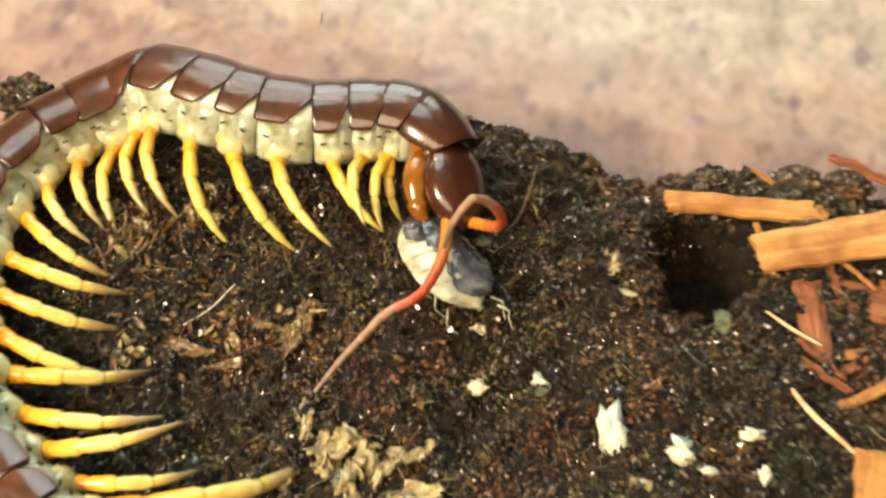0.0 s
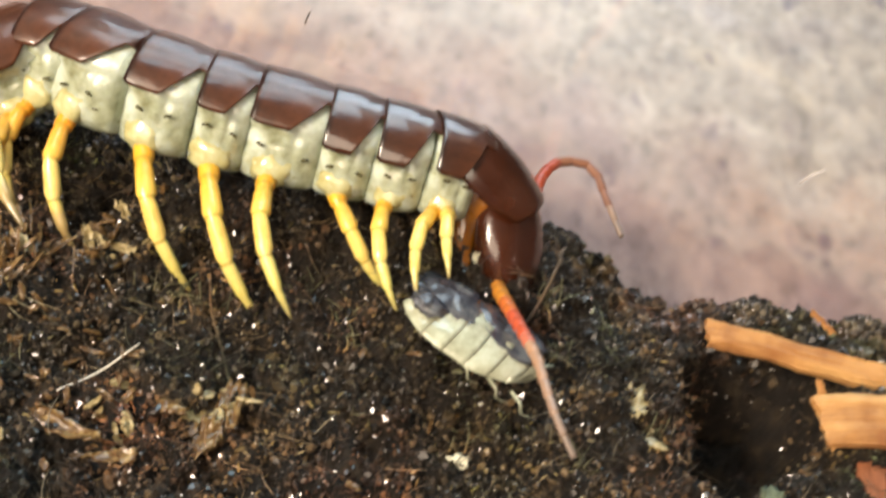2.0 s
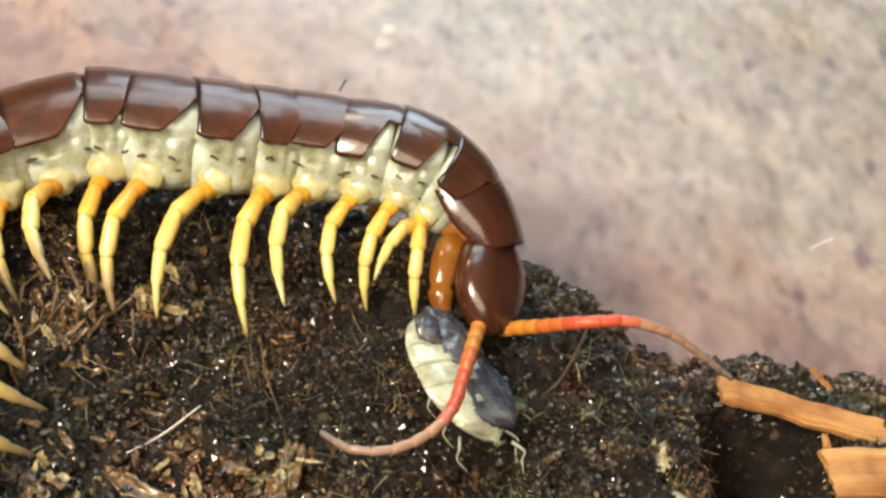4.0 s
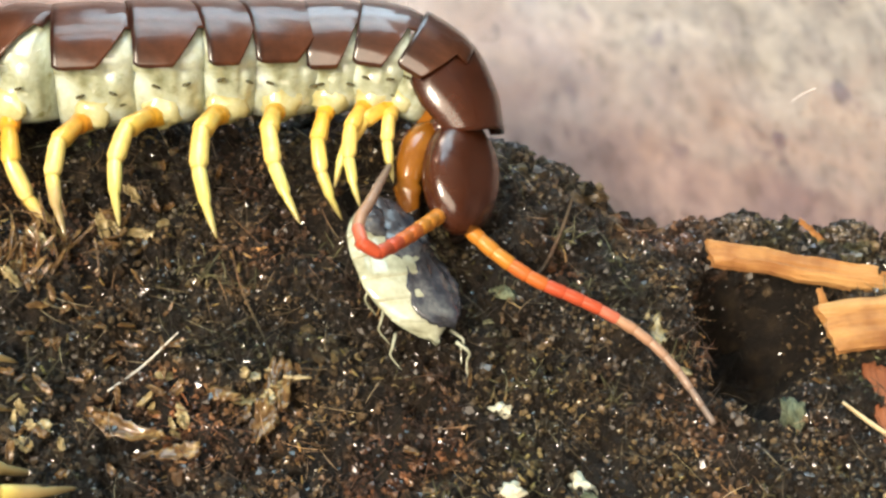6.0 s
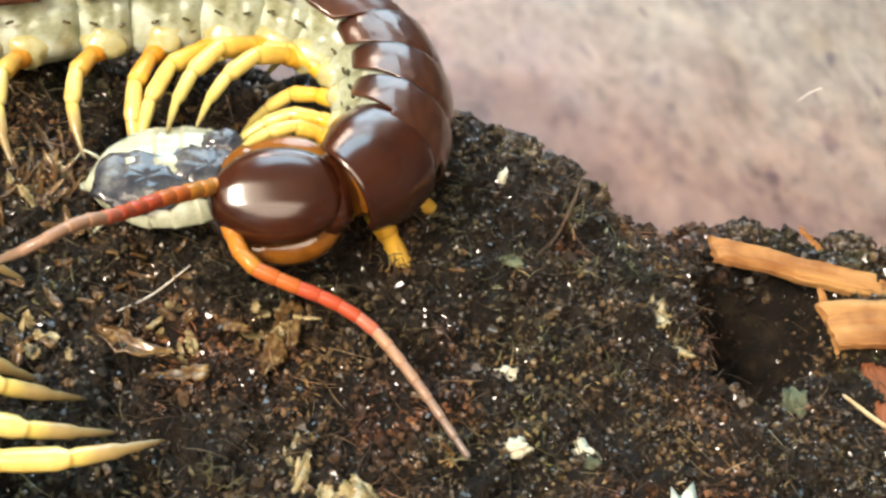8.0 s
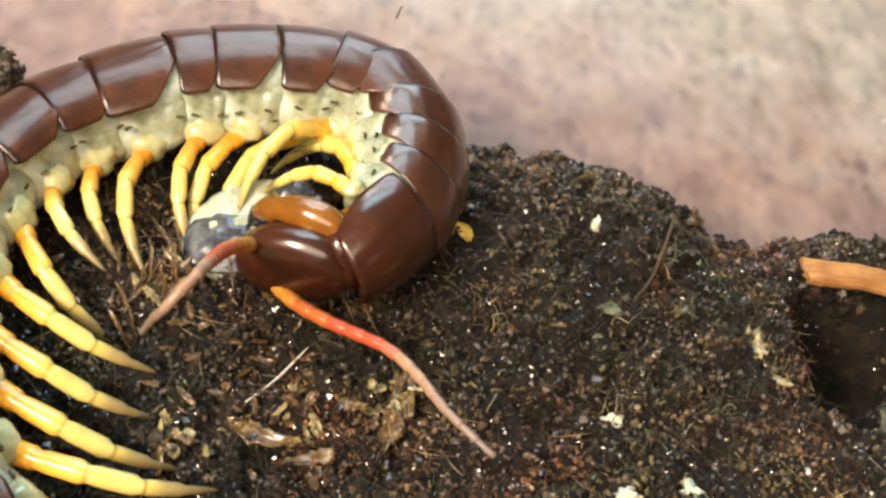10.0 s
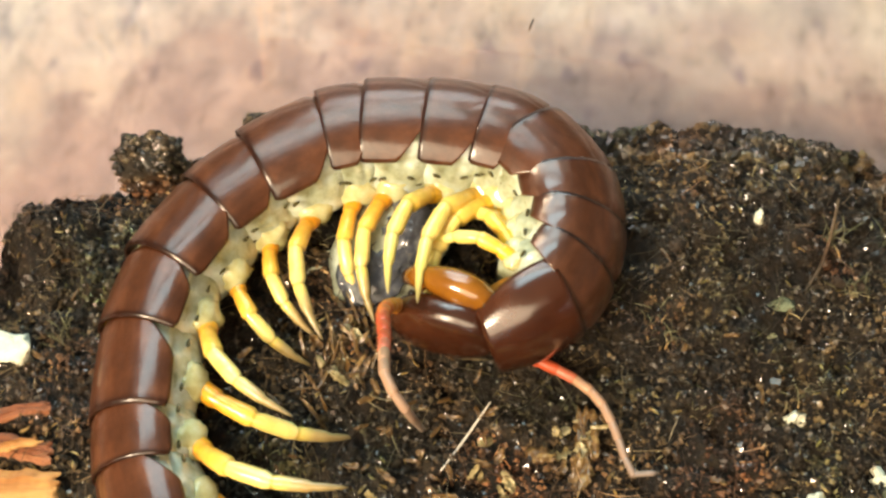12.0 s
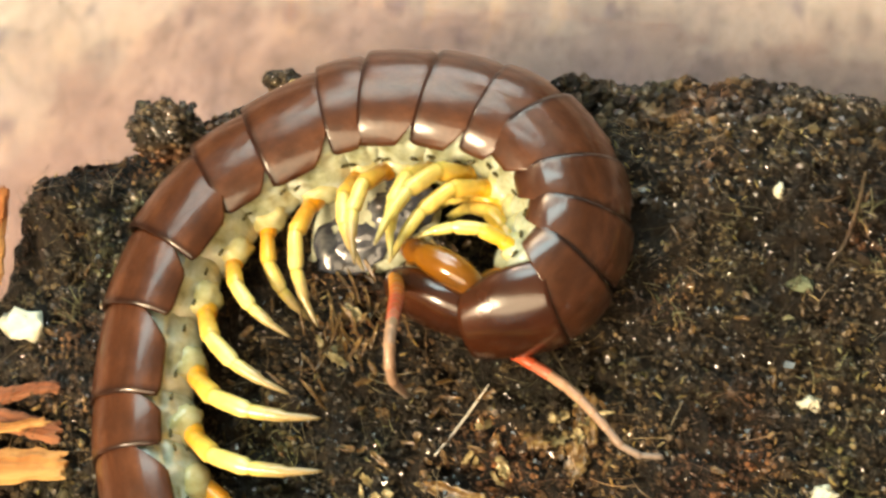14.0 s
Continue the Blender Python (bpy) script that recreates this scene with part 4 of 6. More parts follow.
def flank_mesh(length, w, seed, mat, reach=1.16):
    """The soft body under the plate: swollen, folded flanks and a flat belly."""
    n, m, h = 22, 60, w * DEPTH * 0.97
    verts, faces = [], []
    for i in range(n + 1):
        u = i / n
        x = length * (0.5 - u) * reach
        swell = max(0.0, math.sin(math.pi * u)) ** 0.6
        for j in range(m):
            a = 2 * math.pi * j / m
            c, s = math.cos(a), math.sin(a)
            y, z = w * 0.95 * s, h * 0.94 * c
            waist = 0.90 + 0.10 * swell
            if c < 0:
                z = -h * 1.12 * (1 - (1 - min(1, -c)) ** 2.0)
                y = w * 0.93 * s * (1 + 0.05 * math.sin(2 * a) ** 2)
            fold = 0.0
            band = max(0.0, 1 - ((c + 0.15) / 0.62) ** 2)
            if band:
                waist -= 0.17 * band * (1 - swell)
                q = Vector((x * 4.0 + seed, s * 2, c * 5))
                fold = band * (0.05 * noise.noise(q * 0.8) + 0.03 * noise.noise(q * 1.9) + 0.018 * math.sin(c * 11 + 4 * noise.noise(Vector((x * 3, seed, 0)))))
                # a crease under the plate and upright creases between the swellings
                fold -= 0.11 * math.exp(-((c - 0.02 - 0.08 * math.sin(u * 6.3)) / 0.05) ** 2)
                fold -= 0.05 * band * math.exp(-((u - 0.36) / 0.06) ** 2) * min(1.0, max(0.0, (c + 0.35) / 0.2))
            k = waist * (1 + fold)
            verts.append((x, y * k, z * k))
    for i in range(n):
        for j in range(m):
            a, b = i * m + j, i * m + (j + 1) % m
            faces.append((a, b, b + m, a + m))
    faces.append(tuple(range(m - 1, -1, -1)))
    faces.append(tuple(n * m + j for j in range(m)))
    return shaped("body_segment", verts, faces, mat)


def leg_mesh(size, mat, spread=True, arched=False):
    """A jointed leg that reaches along -y and down: hip, thigh, shin, foot and claw; an arched one climbs to its knee."""
    r = 0.046 + 0.046 * size
    fold = 1.0
    joints = [(0.12, 0.08), (-0.06, 0.0), (-0.34, 0.0), (-0.80, -0.02 - 0.06 * fold), (-1.20, -0.20 - 0.16 * fold), (-1.52, -0.42 - 0.22 * fold), (-1.74, -0.62 - 0.27 * fold)]
    if not spread:
        joints = [(0.03, 0.14), (-0.08, 0.0), (-0.26, 0.05), (-0.52, 0.02), (-0.62, -0.33), (-0.56, -0.74), (-0.44, -1.02)]
    if arched:
        joints = [(0.10, 0.04), (-0.06, 0.0), (-0.30, 0.10), (-0.64, 0.16), (-0.96, -0.02), (-1.14, -0.34), (-1.20, -0.62)]
    bow = [0.0, 0.0, -0.10, -0.20, -0.16, -0.02, 0.14]
    pts, rad = [], []
    wide = [1.20, 1.36, 1.24, 1.16, 0.98, 0.62, 0.14]
    for k in range(len(joints) - 1):
        (y0, z0), (y1, z1) = joints[k], joints[k + 1]
        steps = 6
        for i in range(steps):
            u = i / steps
            pinch = (0.80, 0.93, 0.97, 1.0, 1.04, 1.08)[i] if k > 1 else 1.0
            sway = bow[k] + (bow[k + 1] - bow[k]) * u
            pts.append((sway * size, (y0 + (y1 - y0) * u) * size, (z0 + (z1 - z0) * u) * size))
            rad.append(r * (wide[k] + (wide[k + 1] - wide[k]) * u) * pinch)
    pts.append((bow[-1] * size, joints[-1][0] * size, joints[-1][1] * size))
    rad.append(r * 0.08)
    v, f, al = tube(pts, rad, 10)
    return shaped("leg", v, f, mat, along=al)


slit_v, slit_f = lump(0.052, 0.030, 0.017, 3, 6, 10, 0.3)
SLIT = shaped("spiracle", slit_v, slit_f, OLIVE)
segments, inner_legs, outer_legs = [], [], []
LEG_SIZE = [0.56, 0.61, 0.67, 0.68, 0.86, 0.96, 0.9, 0.82, 0.76, 0.84, 0.66, 0.68, 0.86, 0.94, 0.94, 1.0, 1.0, 0.97, 0.97, 0.82, 1.5]
SWEEP = [26, 20, 14, 10, 6, 4, 8, 10, 0, -4, 8, 12, 16, 22, 20, 14, 16, 12, 8, 4, 30]


HEAD_ROLL = ((0, 32), (6.5, 28), (7.0, 14), (7.5, 2), (8.0, 34), (8.5, 72), (11, 94), (14, 92))


def head_roll(t):
    return float(np.interp(t, [a for a, b in HEAD_ROLL], [b for a, b in HEAD_ROLL]))


def body_roll(s, t):
    """How far the body leans outwards, by the distance from the head; the middle rights itself as the animal curls up."""
    r = float(np.interp(s, [0, 4.5, 6.5, 9.0, 16.0], [30, 28, 31, 41, 47]))
    r -= float(np.interp(t, [8.5, 10.5], [0, 1])) * float(np.interp(s, [1, 3, 7, 9], [0, 8, 8, 0]))
    return r + (head_roll(t) - r) * max(0.0, 1 - s / 4.5) ** 1.6


def hip(k, side):
    return shift(-(0.34 if k == 0 else 0.14) * LENGTHS[k], side * WIDTHS[k] * 0.68, -WIDTHS[k] * 0.68)


def leg_pose(k, t, sweep, pitch):
    """The leg on the open side, swept forwards or back and pitched down, level with the soil."""
    return hip(k, -1) @ pose(0, 0, 0, body_roll(START[k], t), 0, 0) @ pose(0, 0, 0, 0, 0, -sweep) @ pose(0, 0, 0, pitch, 0, 0)


def far_leg(k, lift, forward=0.0):
    """The leg on the wall's side, tucked in or lifted by some degrees, and reaching forward."""
    return hip(k, 1) @ pose(0, 0, 0, 0, 0, 180 + SWEEP[k] - forward) @ pose(0, 0, 0, -body_roll(START[k], 0) - lift, 0, 0)


for k_ in range(21):
    L_, w_ = LENGTHS[k_], WIDTHS[k_]
    seg = part("body_segment", flank_mesh(L_, w_ if k_ else w_ * 0.70, k_ * 2.3, MEMBRANE if k_ else AMBER, 1.16 if k_ else 0.8), centipede, None, "pale whitish soft flank and belly" if k_ else "glossy amber underside behind the head")
    part("tergite", plate_mesh(L_, w_, k_), seg, None, "glossy chestnut back plate")
    mat_ = LEG_Y if k_ < 7 else LEG_O
    for side_ in (-1, 1):
        inner_ = side_ < 0
        leg = part("leg", leg_mesh(LEG_SIZE[k_] * (1.0 if inner_ or k_ > 2 else (2.1, 2.1, 1.9)[k_]), mat_, inner_ or k_ == 9, not inner_ and k_ < 3), seg, None, "yellow jointed leg" if k_ < 7 else "orange and yellow jointed leg with dusky tip")
        m_ = hip(k_, side_)
        if inner_:
            inner_legs.append(leg)
            leg.matrix_basis = m_ @ pose(0, 0, 0, body_roll(START[k_], 0), 0, 0) @ pose(0, 0, 0, 0, 0, -SWEEP[k_]) @ pose(0, 0, 0, -8, 0, 0)
        else:
            outer_legs.append(leg)
            leg.matrix_basis = far_leg(k_, -60 if k_ < 3 else -12 if k_ == 9 else 0)
        g_ = min(1.0, 0.55 + 0.12 * k_)
        v_, f_ = lump(0.23 * g_, 0.14 * g_, 0.20 * g_, k_ + 3, 12, 18, 0.25)
        part("hip", shaped("hip", v_, f_, COXA), seg, m_ @ shift(0.03, side_ * 0.055, 0.085), "olive-yellow swollen leg base")
        if k_:
            for n_, (x_, a_) in enumerate(((0.30, -14), (-0.02, -32), (0.34, -40), (-0.28, -12))):
                a_ = math.radians(a_ + 7 * math.sin(k_ * 7.7 + n_ * 2.3))
                part("spiracle", SLIT, seg, shift((x_ + 0.06 * math.sin(k_ * 5.1 + n_)) * L_, side_ * w_ * 0.955 * math.cos(a_), w_ * DEPTH * 1.0 * math.sin(a_)) @ pose(0, 0, 0, 0, 20 * math.sin(k_ * 2.9 + n_), 0), "dark olive slit in the pale flank")
    segments.append(seg)


def head_mesh():
    """A rounded, slightly domed head shield with a thin edge."""
    n, m = 22, 36
    verts, faces = [], []
    for i in range(n + 1):
        th = math.pi * i / n
        for j in range(m):
            a = 2 * math.pi * j / m
            x, y, z = math.cos(th), math.sin(th) * math.cos(a), math.sin(th) * math.sin(a)
            xx = 0.67 * (abs(x) ** 0.88) * (1 if x > 0 else -1)
            narrow = 1 - 0.18 * max(0, x) ** 2
            yy = 0.49 * y * narrow
            zz = 0.31 * (abs(z) ** 0.8) * (1 if z > 0 else -0.75)
            if z > 0:
                zz -= 0.015 * math.exp(-(y / 0.05) ** 2)
            verts.append((xx, yy, zz))
    for i in range(n):
        for j in range(m):
            a, b = i * m + j, i * m + (j + 1) % m
            faces.append((a, a + m, b + m, b))
    return shaped("head", verts, faces, HEADSHELL)


head = part("head", head_mesh(), centipede, None, "dark glossy chestnut head shield")
fang_pts = curve_points([(-0.56, 0.28, -0.20), (-0.32, 0.43, -0.23), (0.02, 0.48, -0.27), (0.34, 0.42, -0.31), (0.60, 0.20, -0.35)], 6)
for side_ in (-1, 1):
    n_ = len(fang_pts)
    rad_ = [0.12 + 0.07 * math.sin(math.pi * min(1, i / (n_ * 0.62))) if i < n_ * 0.62 else 0.15 * (1 - (i - n_ * 0.62) / (n_ * 0.38)) + 0.02 for i in range(n_)]
    v_, f_, al_ = tube([(p.x, p.y * side_, p.z) for p in fang_pts], rad_, 12)
    fang = part("forcipule", shaped("forcipule", v_, f_, AMBER), head, None, "glossy amber venom claw")
    tip_ = [(p.x, p.y * side_, p.z) for p in curve_points([(0.44, 0.35, -0.325), (0.54, 0.25, -0.34), (0.63, 0.12, -0.36)], 4)]
    v_, f_, al_ = tube(tip_, [0.105 - 0.009 * i for i in range(len(tip_))], 8)
    part("claw_tip", shaped("claw_tip", v_, f_, DARK), fang)
    v_, f_ = lump(0.05, 0.05, 0.04, 9, 6, 8, 0.05)
    part("eye", shaped("eye", v_, f_, DARK), head, shift(0.40, side_ * 0.27, 0.09))
collar_v, collar_f = lump(0.26, 0.42, 0.25, 11, 12, 20, 0.05)
part("neck", shaped("neck", collar_v, collar_f, HEADSHELL), head, shift(-0.54, 0, -0.10), "dark brown neck")

ARTICLES = 16
FEELER_LENGTH = 3.45
feelers = [[], []]
for side_ in (0, 1):
    for k_ in range(ARTICLES):
        l_ = FEELER_LENGTH / ARTICLES
        r0_ = 0.070 * (1 - k_ / ARTICLES) ** 0.6 + 0.020
        pts_ = [(-0.14 * l_, 0, 0), (0.02 * l_, 0, 0), (0.5 * l_, 0, 0), (0.92 * l_, 0, 0), (1.1 * l_, 0, 0)]
        v_, f_, al_ = tube(pts_, [r0_ * 0.80, r0_ * 0.93, r0_ * 0.99, r0_ * 1.0, r0_ * 0.80], 10)
        feelers[side_].append(part("antenna_article", shaped("antenna_article", v_, f_, FEELER[k_]), centipede, None, "orange to grey antenna ring"))


# ---- the prey ----
prey = tagged(new("roach"), "pale half-eaten roach with slate-grey back held in the jaws", "roach")


def build_prey():
    """A flat oval body of overlapping pale rings with a translucent rim, a wet slate back and short legs."""
    half, rings = 0.80, 6
    for k in range(rings):
        n, m = 6, 36
        verts, faces = [], []
        for i in range(n + 1):
            v = i / n
            u = (k + v * 1.25) / rings
            x = -half + 2 * half * min(u, 1.0)
            w = 0.58 * max(0.02, 1 - abs(2 * min(u, 1.0) - 0.95) ** 2.6) ** 0.55 * (1.0 + 0.012 * (v - 0.5))
            for j in range(m):
                a = 2 * math.pi * j / m
                thin = abs(math.sin(a)) ** 1.4 * (1 if math.sin(a) > 0 else -0.6)
                wob = 1 + 0.05 * noise.noise(Vector((k * 3.1, math.cos(a) * 2, v)))
                verts.append((x - 0.10 * abs(math.cos(a)) ** 2, w * math.cos(a) * wob, 0.26 * thin * w / 0.66 + 0.006 * v))
        for i in range(n):
            for j in range(m):
                a, b = i * m + j, i * m + (j + 1) % m
                faces.append((a, b, b + m, a + m))
        faces += [tuple(range(m - 1, -1, -1)), tuple(n * m + j for j in range(m))]
        part("ring", shaped("ring", verts, faces, PREY_PALE), prey, None, "pale waxy body ring")
    for k, (x, y, rx, ry, rz) in enumerate(((0.16, 0.10, 0.52, 0.34, 0.085), (-0.46, 0.06, 0.44, 0.32, 0.11), (-0.66, -0.22, 0.20, 0.16, 0.09))):
        v_, f_ = lump(rx, ry, rz, 20 + k, 20, 30, 0.30, 2.2)
        part("back_patch", shaped("back_patch", v_, f_, PREY_DARK), prey, shift(x, y, 0.165), "slate-grey wet patch")
    for k, (x, s) in enumerate(((0.55, -1), (0.6, 1), (0.25, -1), (0.75, 1), (-0.1, -1))):
        p = curve_points([(x, s * 0.36, -0.1), (x + 0.14, s * 0.47, -0.10), (x + 0.20, s * 0.47, -0.19), (x + 0.34, s * 0.40 + 0.05, -0.26)], 4)
        v_, f_, al_ = tube(p, [0.022 - 0.0014 * i for i in range(len(p))], 6)
        part("leg", shaped("leg", v_, f_, PREY_PALE), prey)


build_prey()


# ---- movement ----
SPINES, FEELERS, PREY = {}, ({}, {}), {}
REAR = [(-3.1, 2.25), (-3.5, 1.7), (-3.72, 1.1), (-3.8, 0.45), (-3.75, -0.2), (-3.62, -0.9), (-3.4, -1.5), (-3.07, -2.1), (-2.65, -2.7), (-2.15, -3.25), (-1.5, -3.75), (-0.8, -4.15), (0.0, -4.45), (0.8, -4.6), (1.7, -4.65)]


def join(t):
    """How far from the head the resting hind body begins; the whole body creeps on as it curls."""
    return float(np.interp(t, [8.5, 11.0], [7.25, 7.55]))


def lead(t):
    """How far the neck is drawn up behind the head."""
    return float(np.interp(t, [0.5, 1.0, 1.5, 2.2, 4.3], [0, 0.25, 0.6, 0.6, 0]))


def spine_at(t, points):
    SPINES[t] = points


def feeler_at(t, side, points):
    FEELERS[side][t] = points


def prey_at(t, centre, end):
    PREY[t] = (centre, end)


LEGS = {}


def leg_at(k, rows):
    LEGS[k] = rows


def run_lengths(points):
    d = [0.0]
    for a, b in zip(points, points[1:]):
        d.append(d[-1] + (b - a).length)
    return d


def along(points, dist, s):
    if s >= dist[-1]:
        return points[-1] + (points[-1] - points[-2]).normalized() * (s - dist[-1])
    if s <= 0:
        return points[0] + (points[0] - points[1]).normalized() * (-s)
    k = max(i for i in range(len(dist) - 1) if dist[i] <= s)
    return points[k].lerp(points[k + 1], (s - dist[k]) / max(1e-9, dist[k + 1] - dist[k]))


def frame_of(ahead, roll):
    """A turn with x ahead, and the back leaning to the left by roll degrees."""
    x = ahead.normalized()
    y = Vector((0, 0, 1)).cross(x).normalized()
    z = x.cross(y)
    return Matrix((x, y, z)).transposed().to_4x4() @ pose(0, 0, 0, -roll, 0, 0)


def body_poses(t):
    front = [Vector(p) for p in SPINES[t]]
    pts = curve_points([*front, *[Vector((x, y, 0.62)) for x, y in REAR]], 8)
    d = run_lengths(pts)
    # the arc from the head to the resting hind body
    k = min(range(len(pts)), key=lambda i: (pts[i] - Vector((-3.1, 2.25, 0.62))).length)
    far = join(t)
    fit = d[k] / far

    def where(s):
        drawn = lead(t) * min(1.0, s / 1.5)
        return along(pts, d, s * fit - drawn * max(0.0, 1 - s / far) if s < far else d[k] + (s - far))

    out = []
    s0 = HEAD_END
    hr = head_roll(t)
    a, b = where(0.0), where(HEAD_END)
    m = frame_of(a - b, hr)
    c = (a + b) / 2
    out.append(shift(c.x, c.y, c.z + 0.05) @ m)
    for n, length in enumerate(LENGTHS):
        a, b = where(s0), where(s0 + length)
        c = (a + b) / 2
        ease = 0.28 if n < 3 else 0.1
        m = frame_of(where(s0 - ease) - where(s0 + length + ease), body_roll(s0, t))
        out.append(shift(c.x, c.y, c.z) @ m)
        s0 += length
    return out


def motions():
    times = sorted(SPINES)
    tracks = [[] for _ in range(22)]
    for t in times:
        for row, m in zip(tracks, body_poses(t)):
            row.append((t, m))
    for ob, row in zip([head, *segments], tracks):
        walk(ob, row)
    for side in (0, 1):
        tracks = [[] for _ in range(ARTICLES)]
        chains = []
        for t in sorted(FEELERS[side]):
            line = [Vector(p) for p in FEELERS[side][t]]
            root = body_poses(t)[0] @ Vector((0.50 * CM, (0.17 if side else -0.17) * CM, -0.03 * CM)) / CM
            off = root - line[0]
            line = [p + off * max(0.0, 1 - i / 3) for i, p in enumerate(line)]
            pts = curve_points(line, 6)
            d = run_lengths(pts)
            chains.append((t, [along(pts, d, k * FEELER_LENGTH / ARTICLES) for k in range(ARTICLES + 1)]))
        full = []
        for (t0, a), (t1, b) in zip(chains, chains[1:]):
            full.append((t0, a))
            steps = 2 if t1 - t0 < 0.9 else 5
            for n in range(1, steps):
                u = n / steps
                p = [a[0].lerp(b[0], u)]
                for k in range(ARTICLES):
                    way = (a[k + 1] - a[k]).normalized().lerp((b[k + 1] - b[k]).normalized(), u)
                    p.append(p[-1] + way.normalized() * FEELER_LENGTH / ARTICLES)
                full.append((t0 + (t1 - t0) * u, p))
        full.append(chains[-1])
        for t, p in full:
            for k in range(ARTICLES):
                tracks[k].append((t, shift(p[k].x, p[k].y, max(p[k].z, 0.1)) @ frame_of(p[k + 1] - p[k], 0)))
        for ob, row in zip(feelers[side], tracks):
            walk(ob, row)
    for k, rows in LEGS.items():
        full = [(0.0, *rows[0][1:])] * (rows[0][0] > 0) + rows + [(14.0, *rows[-1][1:])] * (rows[-1][0] < 14)
        walk(inner_legs[k], [(t, leg_pose(k, t, sweep, pitch)) for t, sweep, pitch in full])
    for k, lifts in enumerate(((-60, 22, 10, -60, -88), (-60, 25, 0, -38, -88), (-60, 29, -15, -34, -75))):
        down, high, low, curl, rest = lifts
        lifts = ((0, down), (4.0, down), (4.45, low), (4.9, high), (5.2, high - 15), (5.5, down), (7.7, down), (8.1, curl), (8.7, curl), (9.8, -5 if k == 2 else rest), (11.2, -5 if k == 2 else rest), (11.8, rest), (14, rest))
        walk(outer_legs[k], [(t, far_leg(k, lift, max(0.0, 1 - abs(t - 4.9) / 0.6) * (66, 48, 30)[k])) for t, lift in lifts])
    rows = []
    for t in sorted(PREY):
        c, e = Vector(PREY[t][0]), Vector(PREY[t][1])
        rows.append((t, shift(c.x, c.y, c.z) @ frame_of(e - c, 15)))
    walk(prey, rows)


spine_at(0, [(2.87, 1.51, 0.77), (2.56, 2.38, 1.04), (2.17, 2.91, 1.10), (1.66, 3.00, 1.12), (1.03, 2.81, 1.12), (0.32, 2.59, 1.12), (-0.45, 2.58, 1.12), (-1.29, 2.75, 1.09), (-2.16, 2.90, 0.95), (-2.62, 2.72, 0.62)])
spine_at(0.5, [(2.95, 1.20, 0.77), (2.70, 2.20, 1.04), (2.27, 2.55, 1.10), (1.83, 2.78, 1.12), (1.34, 2.96, 1.12), (0.83, 2.94, 1.12), (0.35, 2.82, 1.12), (-0.29, 2.76, 1.12), (-0.97, 2.80, 1.12), (-1.76, 2.97, 1.00), (-2.59, 3.14, 0.86)])
spine_at(1, [(3.10, 2.54, 0.55), (2.62, 3.37, 0.95), (2.14, 3.32, 1.10), (1.54, 3.19, 1.12), (0.92, 3.13, 1.12), (0.32, 3.03, 1.12), (-0.29, 2.92, 1.12), (-0.89, 2.77, 1.12), (-1.55, 2.76, 1.07), (-2.10, 3.05, 0.65), (-2.62, 2.72, 0.62)])
spine_at(1.5, [(3.04, 2.39, 0.38), (2.66, 2.91, 0.88), (2.12, 3.04, 1.08), (1.55, 3.02, 1.12), (0.95, 2.93, 1.12), (0.23, 2.83, 1.12), (-0.49, 2.73, 1.12), (-1.04, 2.67, 1.12), (-1.89, 2.55, 1.05), (-2.62, 2.72, 0.62)])
spine_at(2, [(3.24, 2.73, 0.32), (2.89, 3.41, 0.85), (2.45, 3.37, 1.08), (1.98, 3.21, 1.12), (1.47, 3.12, 1.12), (0.91, 3.02, 1.12), (0.22, 2.90, 1.12), (-0.41, 2.81, 1.12), (-1.04, 2.75, 1.12), (-1.75, 2.86, 1.01), (-2.47, 2.98, 0.89)])
spine_at(4.5, [(2.48, 2.14, 0.77), (2.23, 3.23, 1.04), (1.83, 3.52, 1.10), (1.33, 3.70, 1.41), (0.89, 3.70, 1.42), (0.40, 3.70, 1.22), (-0.23, 3.57, 1.12), (-0.81, 3.27, 1.12), (-1.39, 3.02, 1.09), (-1.97, 2.86, 1.00), (-2.51, 2.63, 0.90)])
spine_at(5, [(2.82, 2.15, 0.77), (2.47, 3.02, 1.04), (2.04, 3.08, 1.10), (1.62, 3.22, 1.12), (1.12, 3.54, 1.12), (0.66, 3.60, 1.12), (0.21, 3.53, 1.12), (-0.34, 3.36, 1.12), (-0.91, 3.10, 1.12), (-1.48, 2.91, 1.07), (-2.04, 2.74, 0.98), (-2.58, 2.53, 0.88)])
spine_at(5.5, [(2.67, 1.90, 0.77), (2.52, 2.98, 1.04), (2.21, 3.30, 1.10), (1.74, 3.70, 1.20), (1.31, 3.70, 1.20), (0.76, 3.62, 1.12), (0.28, 3.46, 1.12), (-0.31, 3.25, 1.12), (-0.87, 3.02, 1.12), (-1.43, 2.88, 1.04), (-1.99, 2.74, 0.94), (-2.53, 2.59, 0.85)])
spine_at(6, [(2.45, 1.95, 0.77), (2.36, 3.01, 1.04), (2.25, 3.34, 1.10), (2.00, 3.70, 1.20), (1.57, 3.70, 1.36), (1.10, 3.70, 1.27), (0.50, 3.58, 1.12), (-0.08, 3.31, 1.12), (-0.64, 3.04, 1.12), (-1.20, 2.84, 1.07), (-2.01, 2.57, 0.93), (-2.62, 2.72, 0.62)])
